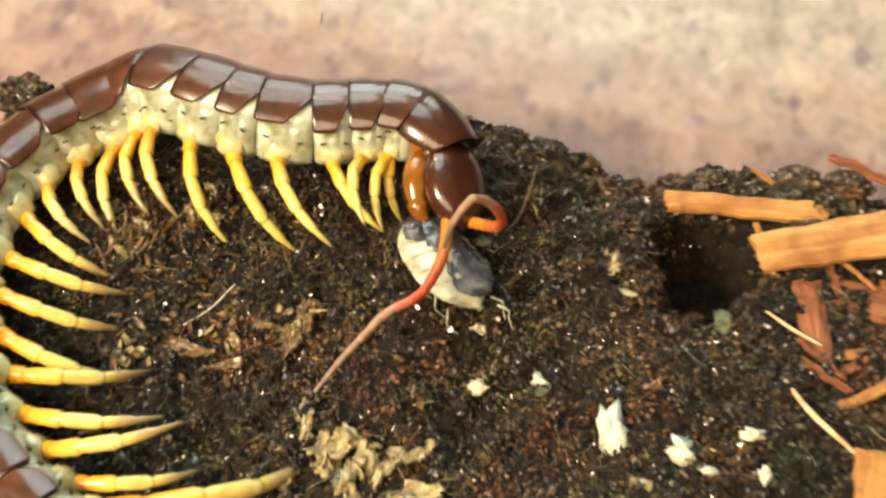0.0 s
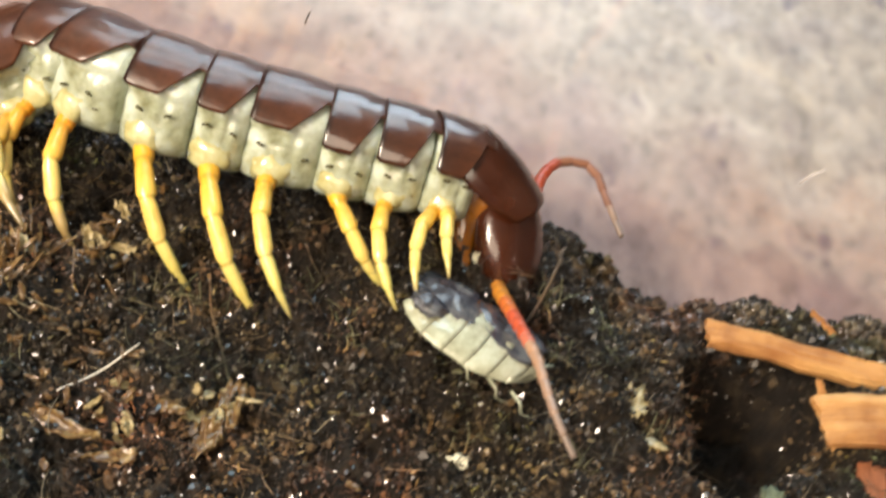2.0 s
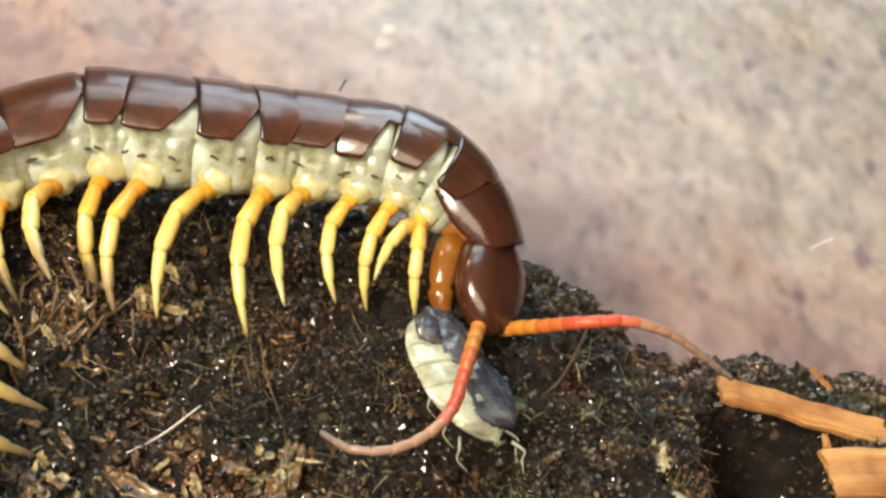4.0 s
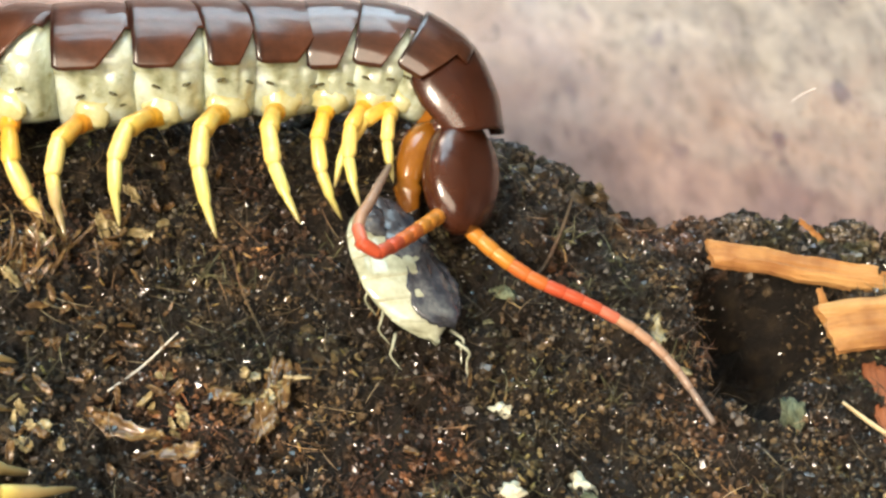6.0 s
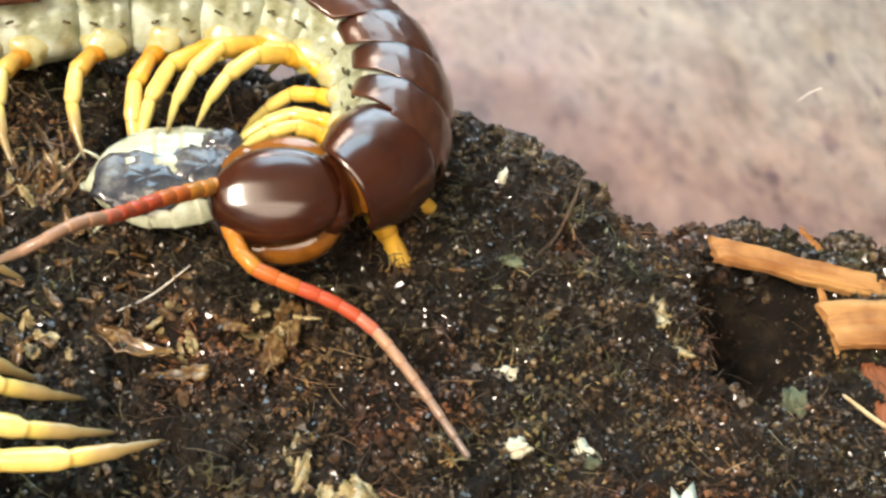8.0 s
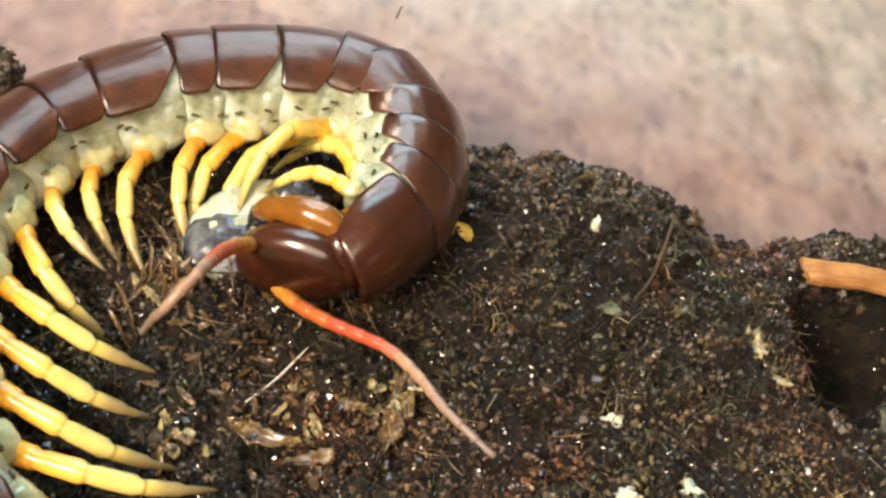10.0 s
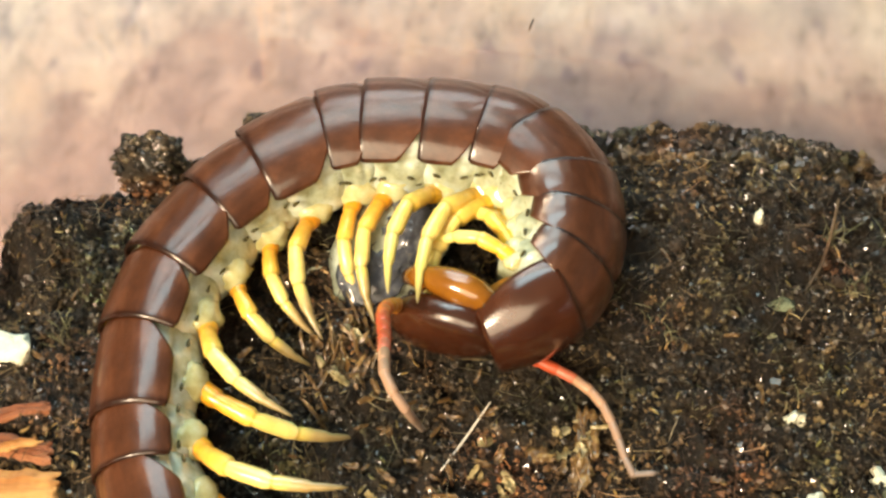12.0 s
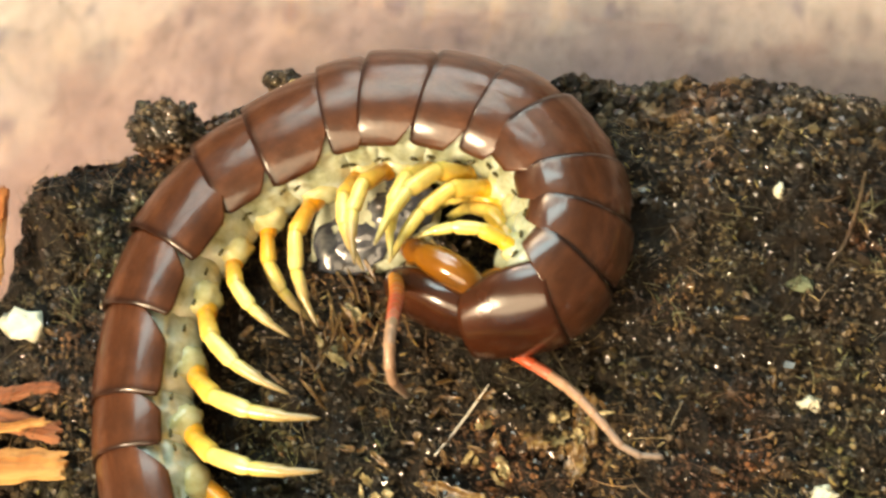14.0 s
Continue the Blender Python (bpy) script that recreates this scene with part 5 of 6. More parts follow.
spine_at(6.5, [(2.35, 1.61, 0.77), (2.26, 2.57, 1.04), (2.14, 2.92, 1.10), (1.78, 3.56, 1.12), (1.33, 3.70, 1.19), (0.80, 3.68, 1.12), (0.27, 3.43, 1.12), (-0.29, 3.14, 1.12), (-0.83, 2.88, 1.12), (-1.38, 2.70, 1.04), (-1.91, 2.53, 0.95), (-2.43, 2.36, 0.86)])
spine_at(7, [(2.23, 1.20, 0.77), (2.10, 2.42, 1.04), (2.02, 2.83, 1.10), (1.73, 3.43, 1.12), (1.33, 3.70, 1.16), (0.72, 3.70, 1.15), (0.12, 3.53, 1.12), (-0.44, 3.26, 1.12), (-1.00, 3.05, 1.07), (-1.84, 2.87, 0.93), (-2.62, 2.72, 0.62)])
spine_at(7.5, [(1.56, 0.76, 0.77), (1.53, 2.00, 1.04), (1.53, 2.64, 1.10), (1.41, 3.25, 1.12), (1.06, 3.70, 1.12), (0.66, 3.70, 1.20), (0.11, 3.61, 1.12), (-0.44, 3.29, 1.12), (-1.31, 3.09, 1.02), (-1.90, 3.05, 0.93), (-2.62, 2.72, 0.62)])
spine_at(8, [(-0.03, 0.44, 0.77), (0.56, 0.56, 1.04), (1.12, 0.84, 1.10), (1.45, 1.49, 1.12), (1.49, 2.24, 1.12), (1.28, 3.01, 1.12), (0.79, 3.50, 1.12), (0.09, 3.64, 1.12), (-0.72, 3.54, 0.99), (-1.30, 3.33, 0.89), (-1.84, 3.05, 0.79), (-2.46, 2.70, 0.68)])
spine_at(8.5, [(-0.66, 0.58, 0.62), (0.03, 0.70, 0.96), (0.40, 1.08, 1.08), (0.63, 1.70, 1.12), (0.63, 2.48, 1.12), (0.43, 3.10, 1.12), (-0.04, 3.57, 1.12), (-0.61, 3.51, 1.12), (-1.09, 3.32, 1.09), (-1.63, 3.12, 1.00), (-2.14, 2.89, 0.91), (-2.62, 2.61, 0.82)])
spine_at(11, [(-0.90, 1.07, 0.40), (-0.01, 0.68, 0.72), (0.32, 0.74, 0.86), (0.55, 1.17, 0.87), (0.67, 1.87, 0.87), (0.56, 2.59, 0.87), (0.17, 3.16, 0.87), (-0.37, 3.33, 0.87), (-0.96, 3.31, 0.86), (-1.53, 3.17, 0.81), (-2.08, 2.93, 0.77), (-2.61, 2.52, 0.71)])
spine_at(11.5, [(-0.91, 1.01, 0.40), (0.07, 0.66, 0.72), (0.37, 0.65, 0.86), (0.71, 0.98, 0.87), (0.82, 1.63, 0.87), (0.70, 2.24, 0.87), (0.31, 2.76, 0.87), (-0.04, 3.00, 0.87), (-0.58, 3.13, 0.87), (-1.17, 3.13, 0.84), (-1.74, 3.02, 0.79), (-2.23, 2.77, 0.75), (-2.74, 2.37, 0.70)])
spine_at(12, [(-1.10, 0.99, 0.40), (-0.14, 0.74, 0.72), (0.18, 0.91, 0.86), (0.53, 1.24, 0.87), (0.69, 1.87, 0.87), (0.65, 2.40, 0.87), (0.27, 2.98, 0.87), (-0.23, 3.14, 0.87), (-0.76, 3.16, 0.87), (-1.36, 3.15, 0.84), (-1.94, 3.06, 0.79), (-2.56, 2.72, 0.74)])
spine_at(12.5, [(-0.97, 1.13, 0.40), (0.01, 0.77, 0.72), (0.27, 0.86, 0.86), (0.58, 1.22, 0.87), (0.79, 1.90, 0.87), (0.67, 2.69, 0.87), (0.33, 3.05, 0.87), (-0.13, 3.16, 0.87), (-0.69, 3.17, 0.87), (-1.28, 3.18, 0.83), (-1.87, 3.08, 0.79), (-2.49, 2.75, 0.73)])
spine_at(13, [(-0.99, 1.08, 0.40), (-0.06, 0.68, 0.72), (0.30, 0.66, 0.86), (0.70, 1.00, 0.87), (0.86, 1.58, 0.87), (0.79, 2.17, 0.87), (0.36, 2.77, 0.87), (-0.16, 3.04, 0.87), (-0.72, 3.16, 0.87), (-1.30, 3.17, 0.82), (-1.89, 3.06, 0.77), (-2.45, 2.75, 0.73)])
spine_at(13.5, [(-1.02, 1.24, 0.40), (-0.11, 0.70, 0.72), (0.25, 0.72, 0.86), (0.62, 1.05, 0.87), (0.79, 1.79, 0.87), (0.67, 2.45, 0.87), (0.24, 2.97, 0.87), (-0.28, 3.12, 0.87), (-0.79, 3.17, 0.86), (-1.37, 3.15, 0.81), (-1.94, 3.02, 0.77), (-2.50, 2.73, 0.72)])
spine_at(14, [(-1.16, 1.13, 0.40), (-0.16, 0.76, 0.72), (0.19, 0.80, 0.86), (0.59, 1.16, 0.87), (0.75, 1.76, 0.87), (0.59, 2.34, 0.87), (0.19, 2.82, 0.87), (-0.28, 2.99, 0.87), (-0.87, 3.10, 0.87), (-1.45, 3.08, 0.83), (-2.03, 2.95, 0.78), (-2.50, 2.57, 0.73)])
prey_at(0, (2.87, 0.93, 0.50), (3.59, 0.24, 0.40))
prey_at(0.5, (2.89, 0.45, 0.50), (3.42, -0.07, 0.40))
prey_at(1, (3.23, 1.64, 0.50), (3.92, 1.51, 0.40))
prey_at(1.5, (3.20, 1.44, 0.50), (3.82, 1.39, 0.40))
prey_at(2, (3.18, 1.57, 0.50), (3.78, 1.49, 0.40))
prey_at(4.5, (2.44, 1.44, 0.50), (2.97, 0.86, 0.40))
prey_at(5, (2.93, 1.63, 0.50), (3.44, 1.33, 0.40))
prey_at(5.5, (2.42, 1.32, 0.50), (2.85, 0.79, 0.40))
prey_at(6, (2.08, 1.32, 0.50), (2.54, 0.65, 0.40))
prey_at(6.5, (2.03, 0.96, 0.50), (2.52, 0.39, 0.40))
prey_at(7, (1.61, 0.80, 0.50), (2.00, 0.10, 0.40))
prey_at(7.5, (0.70, 0.46, 0.50), (0.86, -0.36, 0.40))
prey_at(8, (-0.60, 0.88, 0.50), (-1.04, 0.67, 0.40))
prey_at(8.5, (-1.04, 0.61, 0.50), (-1.48, 0.45, 0.40))
prey_at(11, (-1.00, 1.77, 0.22), (-1.23, 1.63, 0.12))
prey_at(11.5, (-1.07, 1.67, 0.22), (-1.36, 1.46, 0.12))
prey_at(12, (-1.44, 1.86, 0.22), (-1.73, 1.51, 0.12))
prey_at(12.5, (-1.47, 1.67, 0.22), (-1.75, 1.26, 0.12))
prey_at(13, (-1.42, 1.74, 0.22), (-1.81, 1.66, 0.12))
prey_at(13.5, (-1.51, 1.85, 0.22), (-1.82, 1.65, 0.12))
prey_at(14, (-1.67, 1.86, 0.22), (-1.98, 1.66, 0.12))
feeler_at(0, 0, [(3.05, 1.18, 1.05), (3.03, 0.73, 1.06), (2.90, 0.31, 1.07), (2.66, -0.06, 1.06), (2.34, -0.36, 1.03), (2.13, -0.75, 0.98), (1.92, -1.12, 0.88), (1.72, -1.47, 0.70)])
feeler_at(0, 1, [(3.18, 1.57, 0.75), (3.37, 1.32, 1.06), (3.54, 1.08, 1.39), (3.55, 0.91, 1.80), (3.44, 0.77, 2.20), (3.22, 0.57, 2.52), (3.04, 0.30, 2.34), (2.95, 0.35, 1.92)])
feeler_at(0.5, 0, [(3.11, 0.88, 1.05), (3.01, 0.45, 1.06), (2.84, 0.04, 1.07), (2.52, -0.26, 1.06), (2.15, -0.50, 1.03), (1.83, -0.80, 0.97), (1.57, -1.15, 0.89), (1.28, -1.45, 0.76)])
feeler_at(0.5, 1, [(3.23, 1.29, 0.75), (3.61, 1.10, 0.84), (4.03, 1.02, 0.93), (4.36, 1.30, 0.97), (4.56, 1.69, 0.96), (4.70, 2.11, 0.91), (4.73, 2.54, 0.83), (4.68, 2.97, 0.74)])
feeler_at(1, 0, [(3.33, 2.05, 1.05), (3.61, 1.71, 1.12), (3.90, 1.39, 1.18), (4.22, 1.08, 1.22), (4.51, 0.75, 1.25), (4.75, 0.38, 1.25), (4.93, -0.02, 1.16), (4.89, -0.26, 0.84)])
feeler_at(1, 1, [(3.29, 2.77, 0.75), (3.44, 2.47, 1.05), (3.59, 2.18, 1.34), (3.75, 1.88, 1.63), (3.92, 1.57, 1.89), (4.12, 1.25, 2.13), (4.43, 1.25, 2.05), (4.56, 1.45, 1.67)])
feeler_at(1.5, 0, [(3.23, 1.67, 1.05), (3.37, 1.25, 1.06), (3.53, 0.84, 1.07), (3.70, 0.43, 1.06), (3.83, 0.00, 1.05), (3.98, -0.41, 1.01), (4.24, -0.76, 0.95), (4.59, -1.00, 0.82)])
feeler_at(1.5, 1, [(3.33, 2.51, 0.75), (3.45, 2.20, 1.04), (3.56, 1.89, 1.33), (3.70, 1.58, 1.62), (3.88, 1.29, 1.90), (4.11, 1.00, 2.13), (4.42, 0.91, 1.97), (4.59, 1.11, 1.61)])
feeler_at(2, 0, [(3.37, 1.90, 1.05), (3.47, 1.50, 1.22), (3.58, 1.10, 1.39), (3.71, 0.70, 1.52), (3.86, 0.30, 1.63), (4.06, -0.09, 1.68), (4.36, -0.34, 1.52), (4.66, -0.33, 1.19)])
feeler_at(2, 1, [(3.39, 2.46, 0.75), (3.34, 2.89, 0.72), (3.28, 3.33, 0.68), (3.24, 3.77, 0.65), (3.25, 4.21, 0.62), (3.41, 4.62, 0.57), (3.79, 4.79, 0.52), (4.04, 4.47, 0.46)])
feeler_at(4.5, 0, [(2.41, 1.80, 1.05), (2.30, 1.37, 1.06), (2.20, 0.94, 1.07), (2.10, 0.51, 1.06), (1.90, 0.11, 1.03), (1.56, -0.16, 0.96), (1.15, -0.17, 0.83), (0.83, 0.09, 0.68)])
feeler_at(4.5, 1, [(2.77, 2.35, 0.75), (2.93, 2.05, 1.03), (3.09, 1.75, 1.31), (3.26, 1.47, 1.60), (3.66, 1.49, 1.75), (4.09, 1.58, 1.68), (4.46, 1.73, 1.51), (4.82, 1.90, 1.31)])
feeler_at(5, 0, [(2.81, 1.88, 1.05), (2.81, 1.47, 1.22), (2.81, 1.06, 1.39), (2.82, 0.64, 1.55), (2.82, 0.22, 1.67), (2.83, -0.22, 1.73), (2.88, -0.63, 1.60), (2.99, -0.78, 1.20)])
feeler_at(5, 1, [(3.13, 2.55, 0.75), (3.28, 2.22, 0.99), (3.45, 1.87, 1.21), (3.64, 1.51, 1.39), (3.85, 1.16, 1.57), (4.13, 0.84, 1.66), (4.47, 0.58, 1.56), (4.74, 0.42, 1.26)])
feeler_at(5.5, 0, [(2.68, 1.64, 1.05), (2.31, 1.49, 1.07), (2.12, 1.88, 1.05), (2.08, 2.32, 1.02), (2.17, 2.75, 0.97), (2.28, 3.18, 0.92), (2.40, 3.60, 0.87), (2.51, 4.02, 0.80)])
feeler_at(5.5, 1, [(2.97, 2.10, 0.75), (3.03, 1.77, 1.04), (3.10, 1.44, 1.32), (3.17, 1.09, 1.59), (3.29, 0.75, 1.84), (3.56, 0.46, 1.90), (3.86, 0.67, 1.68), (4.14, 0.94, 1.47)])
feeler_at(6, 0, [(2.38, 1.65, 1.05), (2.13, 1.32, 1.21), (1.87, 0.99, 1.36), (1.57, 0.71, 1.50), (1.38, 1.00, 1.50), (1.46, 1.43, 1.39), (1.53, 1.84, 1.25), (1.60, 2.24, 1.07)])
feeler_at(6, 1, [(2.60, 1.83, 0.75), (3.01, 1.66, 0.70), (3.44, 1.58, 0.65), (3.88, 1.60, 0.61), (4.32, 1.52, 0.57), (4.73, 1.38, 0.53), (5.09, 1.13, 0.49), (5.38, 0.80, 0.45)])
feeler_at(6.5, 0, [(2.34, 1.33, 1.05), (2.11, 0.99, 1.21), (1.87, 0.65, 1.37), (1.60, 0.33, 1.52), (1.27, 0.06, 1.62), (0.90, -0.18, 1.62), (0.51, -0.34, 1.50), (0.30, -0.38, 1.14)])
feeler_at(6.5, 1, [(2.60, 1.65, 0.75), (2.76, 1.32, 1.00), (2.92, 0.99, 1.24), (3.09, 0.65, 1.46), (3.33, 0.32, 1.65), (3.66, 0.04, 1.70), (4.06, -0.04, 1.54), (4.41, 0.00, 1.27)])
feeler_at(7, 0, [(2.02, 1.00, 1.05), (1.74, 0.67, 1.06), (1.39, 0.39, 1.07), (1.00, 0.19, 1.06), (0.58, 0.03, 1.03), (0.16, -0.09, 0.98), (-0.24, -0.00, 0.87), (-0.45, 0.34, 0.70)])
feeler_at(7, 1, [(2.25, 1.16, 0.75), (2.31, 0.79, 0.98), (2.38, 0.41, 1.20), (2.47, 0.02, 1.39), (2.58, -0.37, 1.57), (2.79, -0.73, 1.70), (3.15, -0.68, 1.55), (3.38, -0.42, 1.28)])
feeler_at(7.5, 0, [(1.24, 0.71, 0.75), (0.98, 0.41, 0.93), (0.69, 0.14, 1.13), (0.33, -0.02, 1.32), (-0.10, -0.09, 1.41), (-0.53, -0.12, 1.35), (-0.95, -0.05, 1.21), (-1.34, 0.07, 1.06)])
feeler_at(7.5, 1, [(1.49, 0.66, 0.75), (1.57, 0.26, 0.92), (1.68, -0.14, 1.08), (1.84, -0.52, 1.24), (2.09, -0.84, 1.40), (2.50, -0.96, 1.45), (2.91, -1.03, 1.30), (3.30, -1.07, 1.09)])
feeler_at(8, 0, [(-0.06, 0.50, 0.75), (-0.23, 0.16, 0.98), (-0.41, -0.18, 1.20), (-0.57, -0.54, 1.40), (-0.72, -0.92, 1.58), (-0.93, -1.28, 1.73), (-1.17, -1.62, 1.67), (-1.41, -1.54, 1.32)])
feeler_at(8, 1, [(0.22, 0.02, 0.75), (0.53, -0.28, 0.70), (0.96, -0.22, 0.66), (1.39, -0.11, 0.62), (1.81, -0.23, 0.58), (2.16, -0.50, 0.55), (2.49, -0.79, 0.51), (2.81, -1.09, 0.46)])
feeler_at(8.5, 0, [(-0.60, 0.22, 0.75), (-0.77, -0.10, 1.01), (-0.94, -0.41, 1.27), (-1.11, -0.73, 1.53), (-1.32, -1.02, 1.78), (-1.66, -1.25, 1.95), (-2.06, -1.33, 1.83), (-2.32, -1.23, 1.49)])
feeler_at(8.5, 1, [(0.11, 0.06, 0.75), (0.29, -0.22, 1.04), (0.49, -0.48, 1.34), (0.73, -0.72, 1.62), (1.00, -1.00, 1.83), (1.27, -1.34, 1.91), (1.63, -1.54, 1.79), (1.87, -1.48, 1.44)])
feeler_at(11, 0, [(-0.77, 0.99, 0.75), (-0.91, 0.76, 1.10), (-1.02, 0.49, 1.44), (-1.09, 0.18, 1.74), (-1.00, -0.14, 2.03), (-0.86, -0.49, 2.24), (-0.85, -0.85, 2.09), (-0.86, -0.76, 1.66)])
feeler_at(11, 1, [(-0.85, 0.81, 0.20), (-0.51, 0.52, 0.23), (-0.09, 0.42, 0.26), (0.35, 0.43, 0.29), (0.77, 0.31, 0.33), (1.08, -0.00, 0.36), (1.33, -0.37, 0.39), (1.66, -0.62, 0.42)])
feeler_at(12, 0, [(-0.99, 0.75, 0.75), (-1.13, 0.62, 1.15), (-1.20, 0.41, 1.52), (-1.17, 0.09, 1.83), (-1.13, -0.24, 2.12), (-1.06, -0.61, 2.36), (-0.84, -0.85, 2.22), (-0.74, -0.80, 1.79)])
feeler_at(12, 1, [(-0.44, 0.66, 0.20), (0.00, 0.67, 0.23), (0.44, 0.62, 0.26), (0.86, 0.50, 0.30), (1.18, 0.21, 0.34), (1.37, -0.19, 0.36), (1.55, -0.59, 0.40), (1.90, -0.45, 0.44)])
feeler_at(12.5, 0, [(-1.06, 1.00, 0.75), (-0.87, 0.90, 1.14), (-0.67, 0.76, 1.50), (-0.47, 0.56, 1.84), (-0.28, 0.28, 2.13), (-0.15, -0.08, 2.34), (-0.10, -0.43, 2.16), (-0.11, -0.54, 1.73)])
feeler_at(12.5, 1, [(-0.47, 0.69, 0.20), (-0.09, 0.54, 0.36), (0.29, 0.40, 0.53), (0.69, 0.24, 0.66), (1.00, -0.05, 0.76), (1.27, -0.39, 0.82), (1.57, -0.68, 0.82), (1.92, -0.43, 0.77)])
feeler_at(13, 0, [(-1.08, 1.03, 0.75), (-0.82, 0.96, 1.10), (-0.56, 0.76, 1.39), (-0.34, 0.48, 1.66), (-0.17, 0.14, 1.88), (-0.11, -0.28, 1.95), (-0.15, -0.62, 1.71), (-0.35, -0.93, 1.45)])
feeler_at(13, 1, [(-0.42, 0.57, 0.20), (-0.08, 0.43, 0.44), (0.26, 0.30, 0.70), (0.61, 0.16, 0.93), (0.90, -0.09, 1.14), (1.16, -0.43, 1.26), (1.47, -0.74, 1.25), (1.84, -0.63, 1.10)])
feeler_at(14, 0, [(-1.16, 1.11, 0.75), (-1.06, 0.89, 1.12), (-0.96, 0.65, 1.48), (-0.88, 0.42, 1.85), (-0.81, 0.17, 2.20), (-0.75, -0.15, 2.50), (-0.71, -0.43, 2.32), (-0.68, -0.42, 1.88)])
feeler_at(14, 1, [(-0.71, 0.63, 0.20), (-0.30, 0.51, 0.33), (0.12, 0.41, 0.44), (0.53, 0.32, 0.56), (0.90, 0.09, 0.65), (1.23, -0.20, 0.71), (1.55, -0.49, 0.73), (1.97, -0.48, 0.70)])
leg_at(0, [(0, -59, 8), (0.5, -39, -19), (1, -26, -1), (1.5, -35, -34), (2, -15, -41), (4.5, -21, -25), (5, -7, -27), (5.5, -44, -25), (6, -58, -35), (6.5, -59, -24), (7, -53, -37), (7.5, -59, -37), (8.5, -41, -5), (11, -27, -3), (11.5, -58, -27), (12, -45, -21), (13, -54, -33), (14, -67, -43)])
leg_at(1, [(0, -4, -10), (0.5, -33, -13), (1, -3, -18), (1.5, -15, -12), (2, 12, -20), (4.5, -37, -2), (5, -40, 1), (5.5, -37, -15), (6, 10, -4), (6.5, -34, -5), (7, -37, -7), (7.5, -50, -11), (8.5, 17, 5), (11, 37, 3), (11.5, 24, -1), (12, 15, -1), (13, 20, 0), (14, 3, 7)])
leg_at(2, [(0, 6, -28), (0.5, -20, 16), (1, -29, 9), (1.5, -23, -10), (2, -10, -12), (4.5, 0, 16), (5, -42, 9), (5.5, -6, 5), (6, 2, -15), (6.5, -8, 8), (7, -11, 5), (8.5, 19, 16)])
leg_at(3, [(0, -31, -5), (0.5, -27, 14), (1, -2, -22), (1.5, -48, 6), (2, -47, 5), (4.5, 9, -5), (5, 2, -14), (5.5, -1, -5), (6, 1, -6), (6.5, 8, -15), (7, 3, 10), (7.5, 16, -15), (11, 44, 16), (11.5, 33, 14), (12, 40, 9), (13, 40, 6), (14, 26, 4)])
leg_at(4, [(0, -35, -17), (0.5, -31, -7), (1, -10, -16), (1.5, -35, 0), (2, -18, -11), (4.5, 10, -24), (5, 15, -28), (5.5, 25, -36), (6, 10, -31), (6.5, 15, -13), (7, 6, -19), (7.5, 19, -23), (8.5, -5, -20), (11, -15, -31), (11.5, -13, -45), (12, -17, -29), (13, -9, -54), (14, -4, -50)])
leg_at(5, [(0, -56, 5), (0.5, -47, 5), (1, -10, -13), (1.5, -16, -17), (2, -34, 1), (4.5, 21, -19), (5, 17, -25), (5.5, 17, -30), (6, 19, -33), (6.5, 25, -34), (7, 23, -28), (7.5, 26, -24), (11, 18, -38), (11.5, 2, -41), (12, 13, -43), (13, 13, -49), (14, 20, -62)])
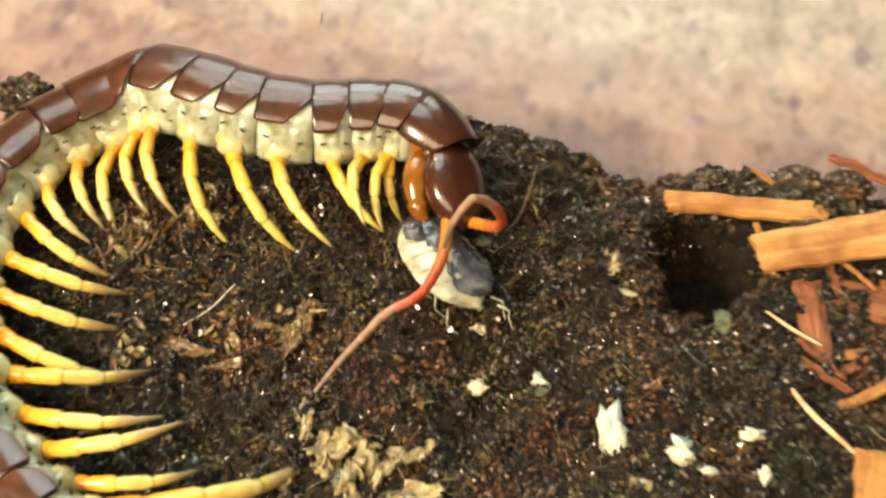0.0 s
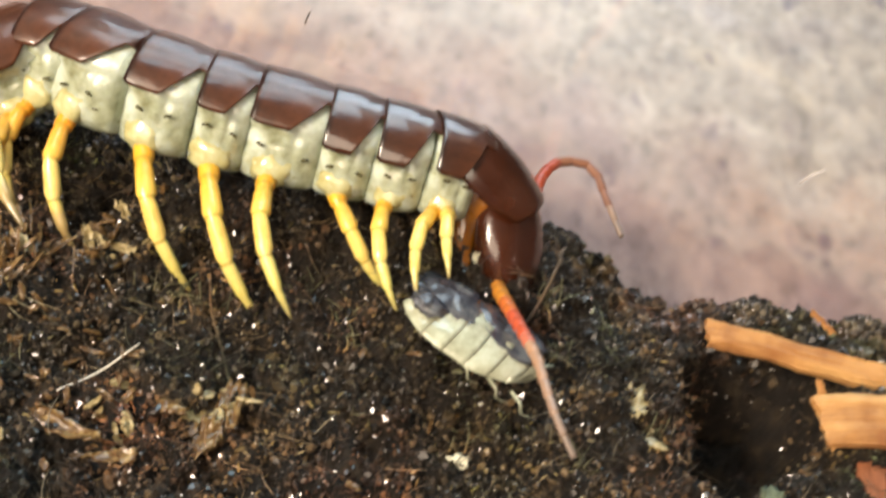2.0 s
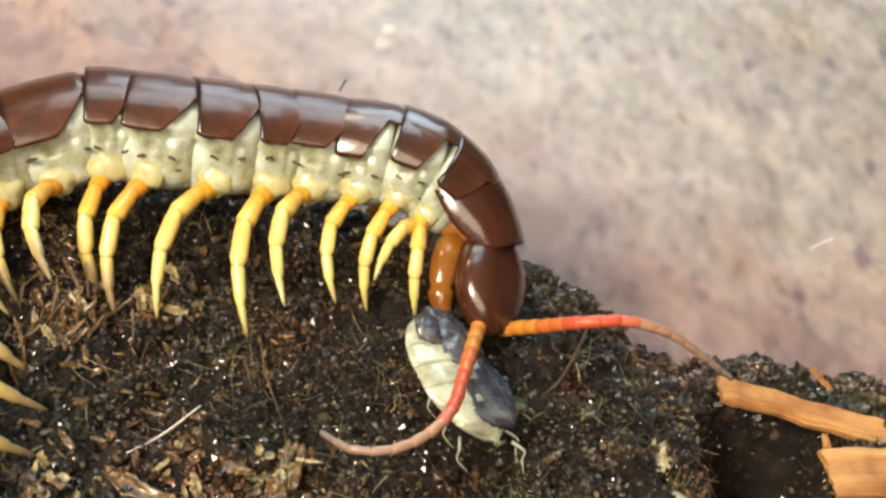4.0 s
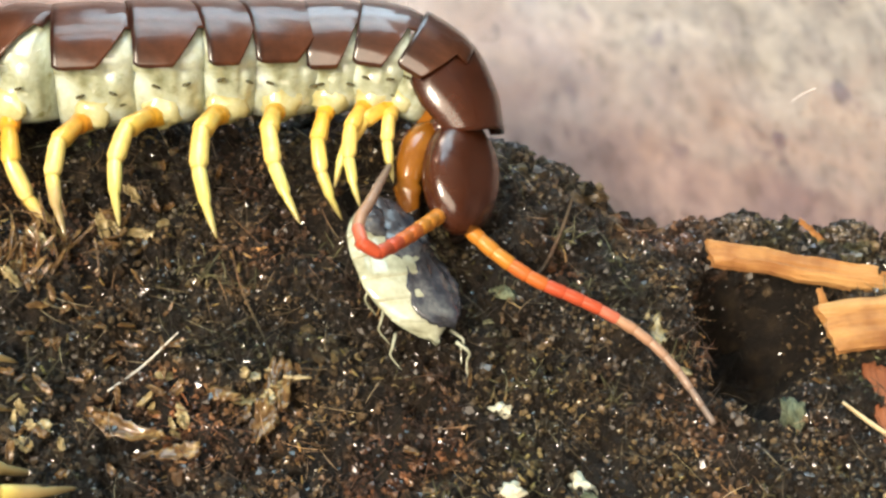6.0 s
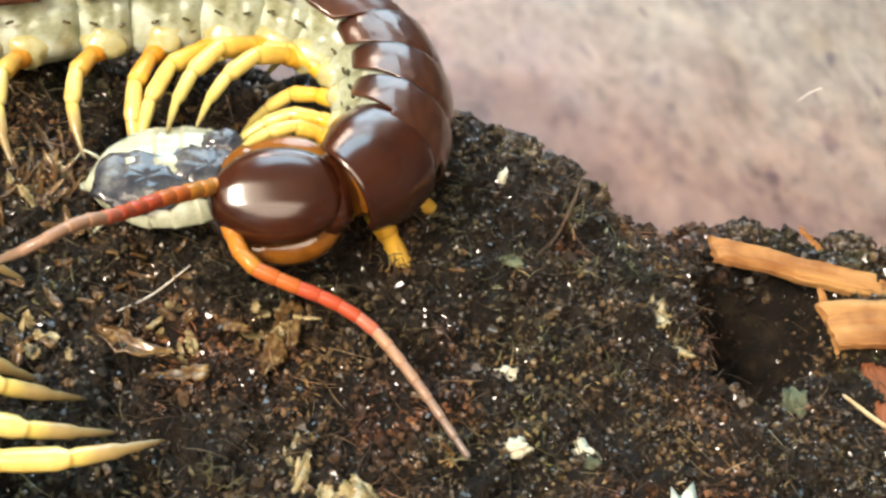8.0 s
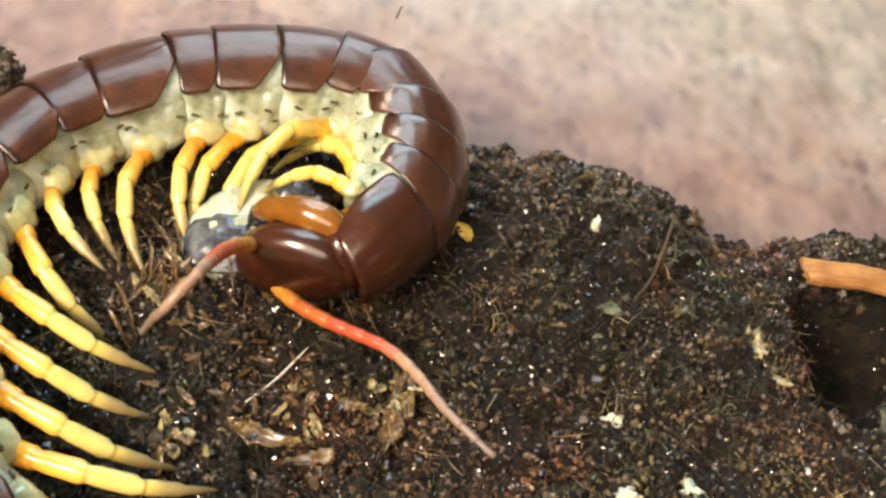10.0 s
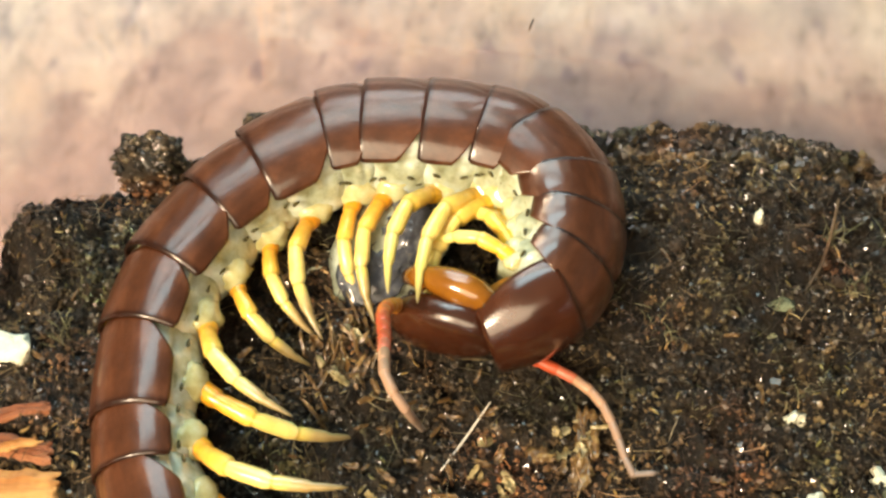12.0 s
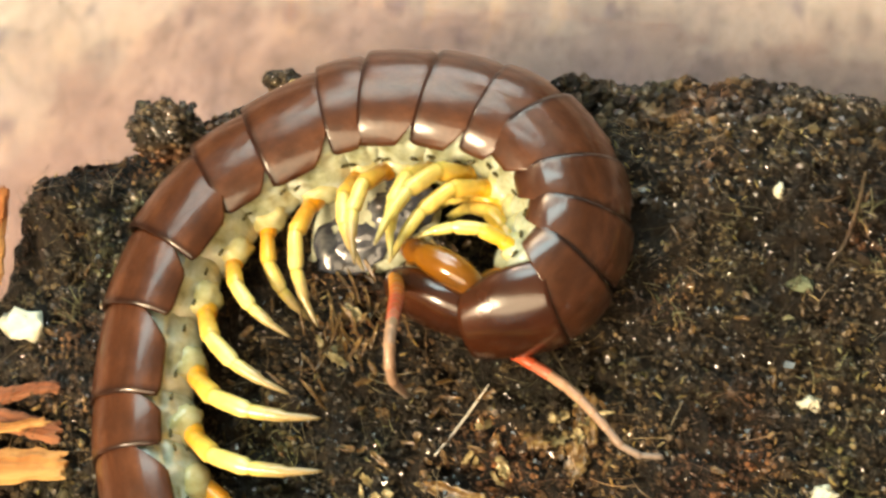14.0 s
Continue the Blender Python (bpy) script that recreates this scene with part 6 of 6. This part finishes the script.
leg_at(6, [(0, -44, 7), (0.5, -25, 7), (1, -10, -17), (1.5, -2, -19), (2, -41, 8), (4.5, 31, -20), (5, 27, -27), (5.5, 26, -31), (6, 23, -36), (6.5, 31, -33), (7, 25, -29), (7.5, 21, -23), (8.5, 43, -3), (11, 25, -10), (11.5, 12, -35), (12, 18, -44), (13, 9, -45), (14, 4, -60)])
leg_at(7, [(0, -35, -8), (0.5, -35, 1), (1, -40, 6), (1.5, -11, -25), (2, -33, 10), (4.5, 16, -7), (5, 17, -16), (5.5, 13, -22), (6, 13, -30), (6.5, 17, -30), (7, 10, -20), (7.5, 6, -12), (8.5, 30, 0), (11, 27, -8), (11.5, 15, -12), (12, 9, -17), (13, 22, -63), (14, 12, -53)])
leg_at(8, [(0, -2, -11), (0.5, 3, 5), (1, 10, -30), (1.5, -33, 6), (2, -13, 7), (4.5, 6, 7), (5, 3, 7), (5.5, -5, 3), (6, -38, 17), (6.5, 0, -19), (7, -5, 4), (7.5, 16, -25), (8.5, 22, -15), (11, 19, -7), (11.5, 24, -35), (12, 11, -6), (13, 7, -25), (14, 11, -48)])
leg_at(9, [(0, 26, -16), (4.5, 18, -41), (8.5, 23, -27), (11, 28, -22), (11.5, 33, -32), (12, 27, -32), (13, 28, -34), (14, 27, -34)])
leg_at(10, [(0, 21, -18), (8.5, 26, -16), (11, 14, -25), (11.5, 6, -26), (12, 20, -21), (13, 20, -19), (14, 12, -15)])
leg_at(11, [(0, 26, -25), (8.5, 29, -32), (11, 33, -36), (11.5, 34, -38), (12, 18, -12), (13, 19, -9), (14, 26, -40)])
leg_at(12, [(0, 18, -9), (11, 34, -7), (11.5, 46, -39), (12, 42, -43), (13, 40, -41), (14, 36, -45)])
leg_at(13, [(0, 8, -10), (11, 21, -12), (11.5, 19, -12), (12, 16, -10), (13, 17, -10), (14, 27, -48)])
leg_at(14, [(0, 15, -7), (11, 24, -7), (11.5, 23, -8), (12, 34, -43), (13, 34, -45), (14, 32, -49)])
leg_at(15, [(11, 31, -9), (11.5, 33, -8)])
leg_at(16, [(0, 12, -10), (11, 30, -19)])
leg_at(17, [(0, 36, -29)])
leg_at(18, [(0, 38, -41)])
leg_at(19, [(0, 39, -20)])

motions()
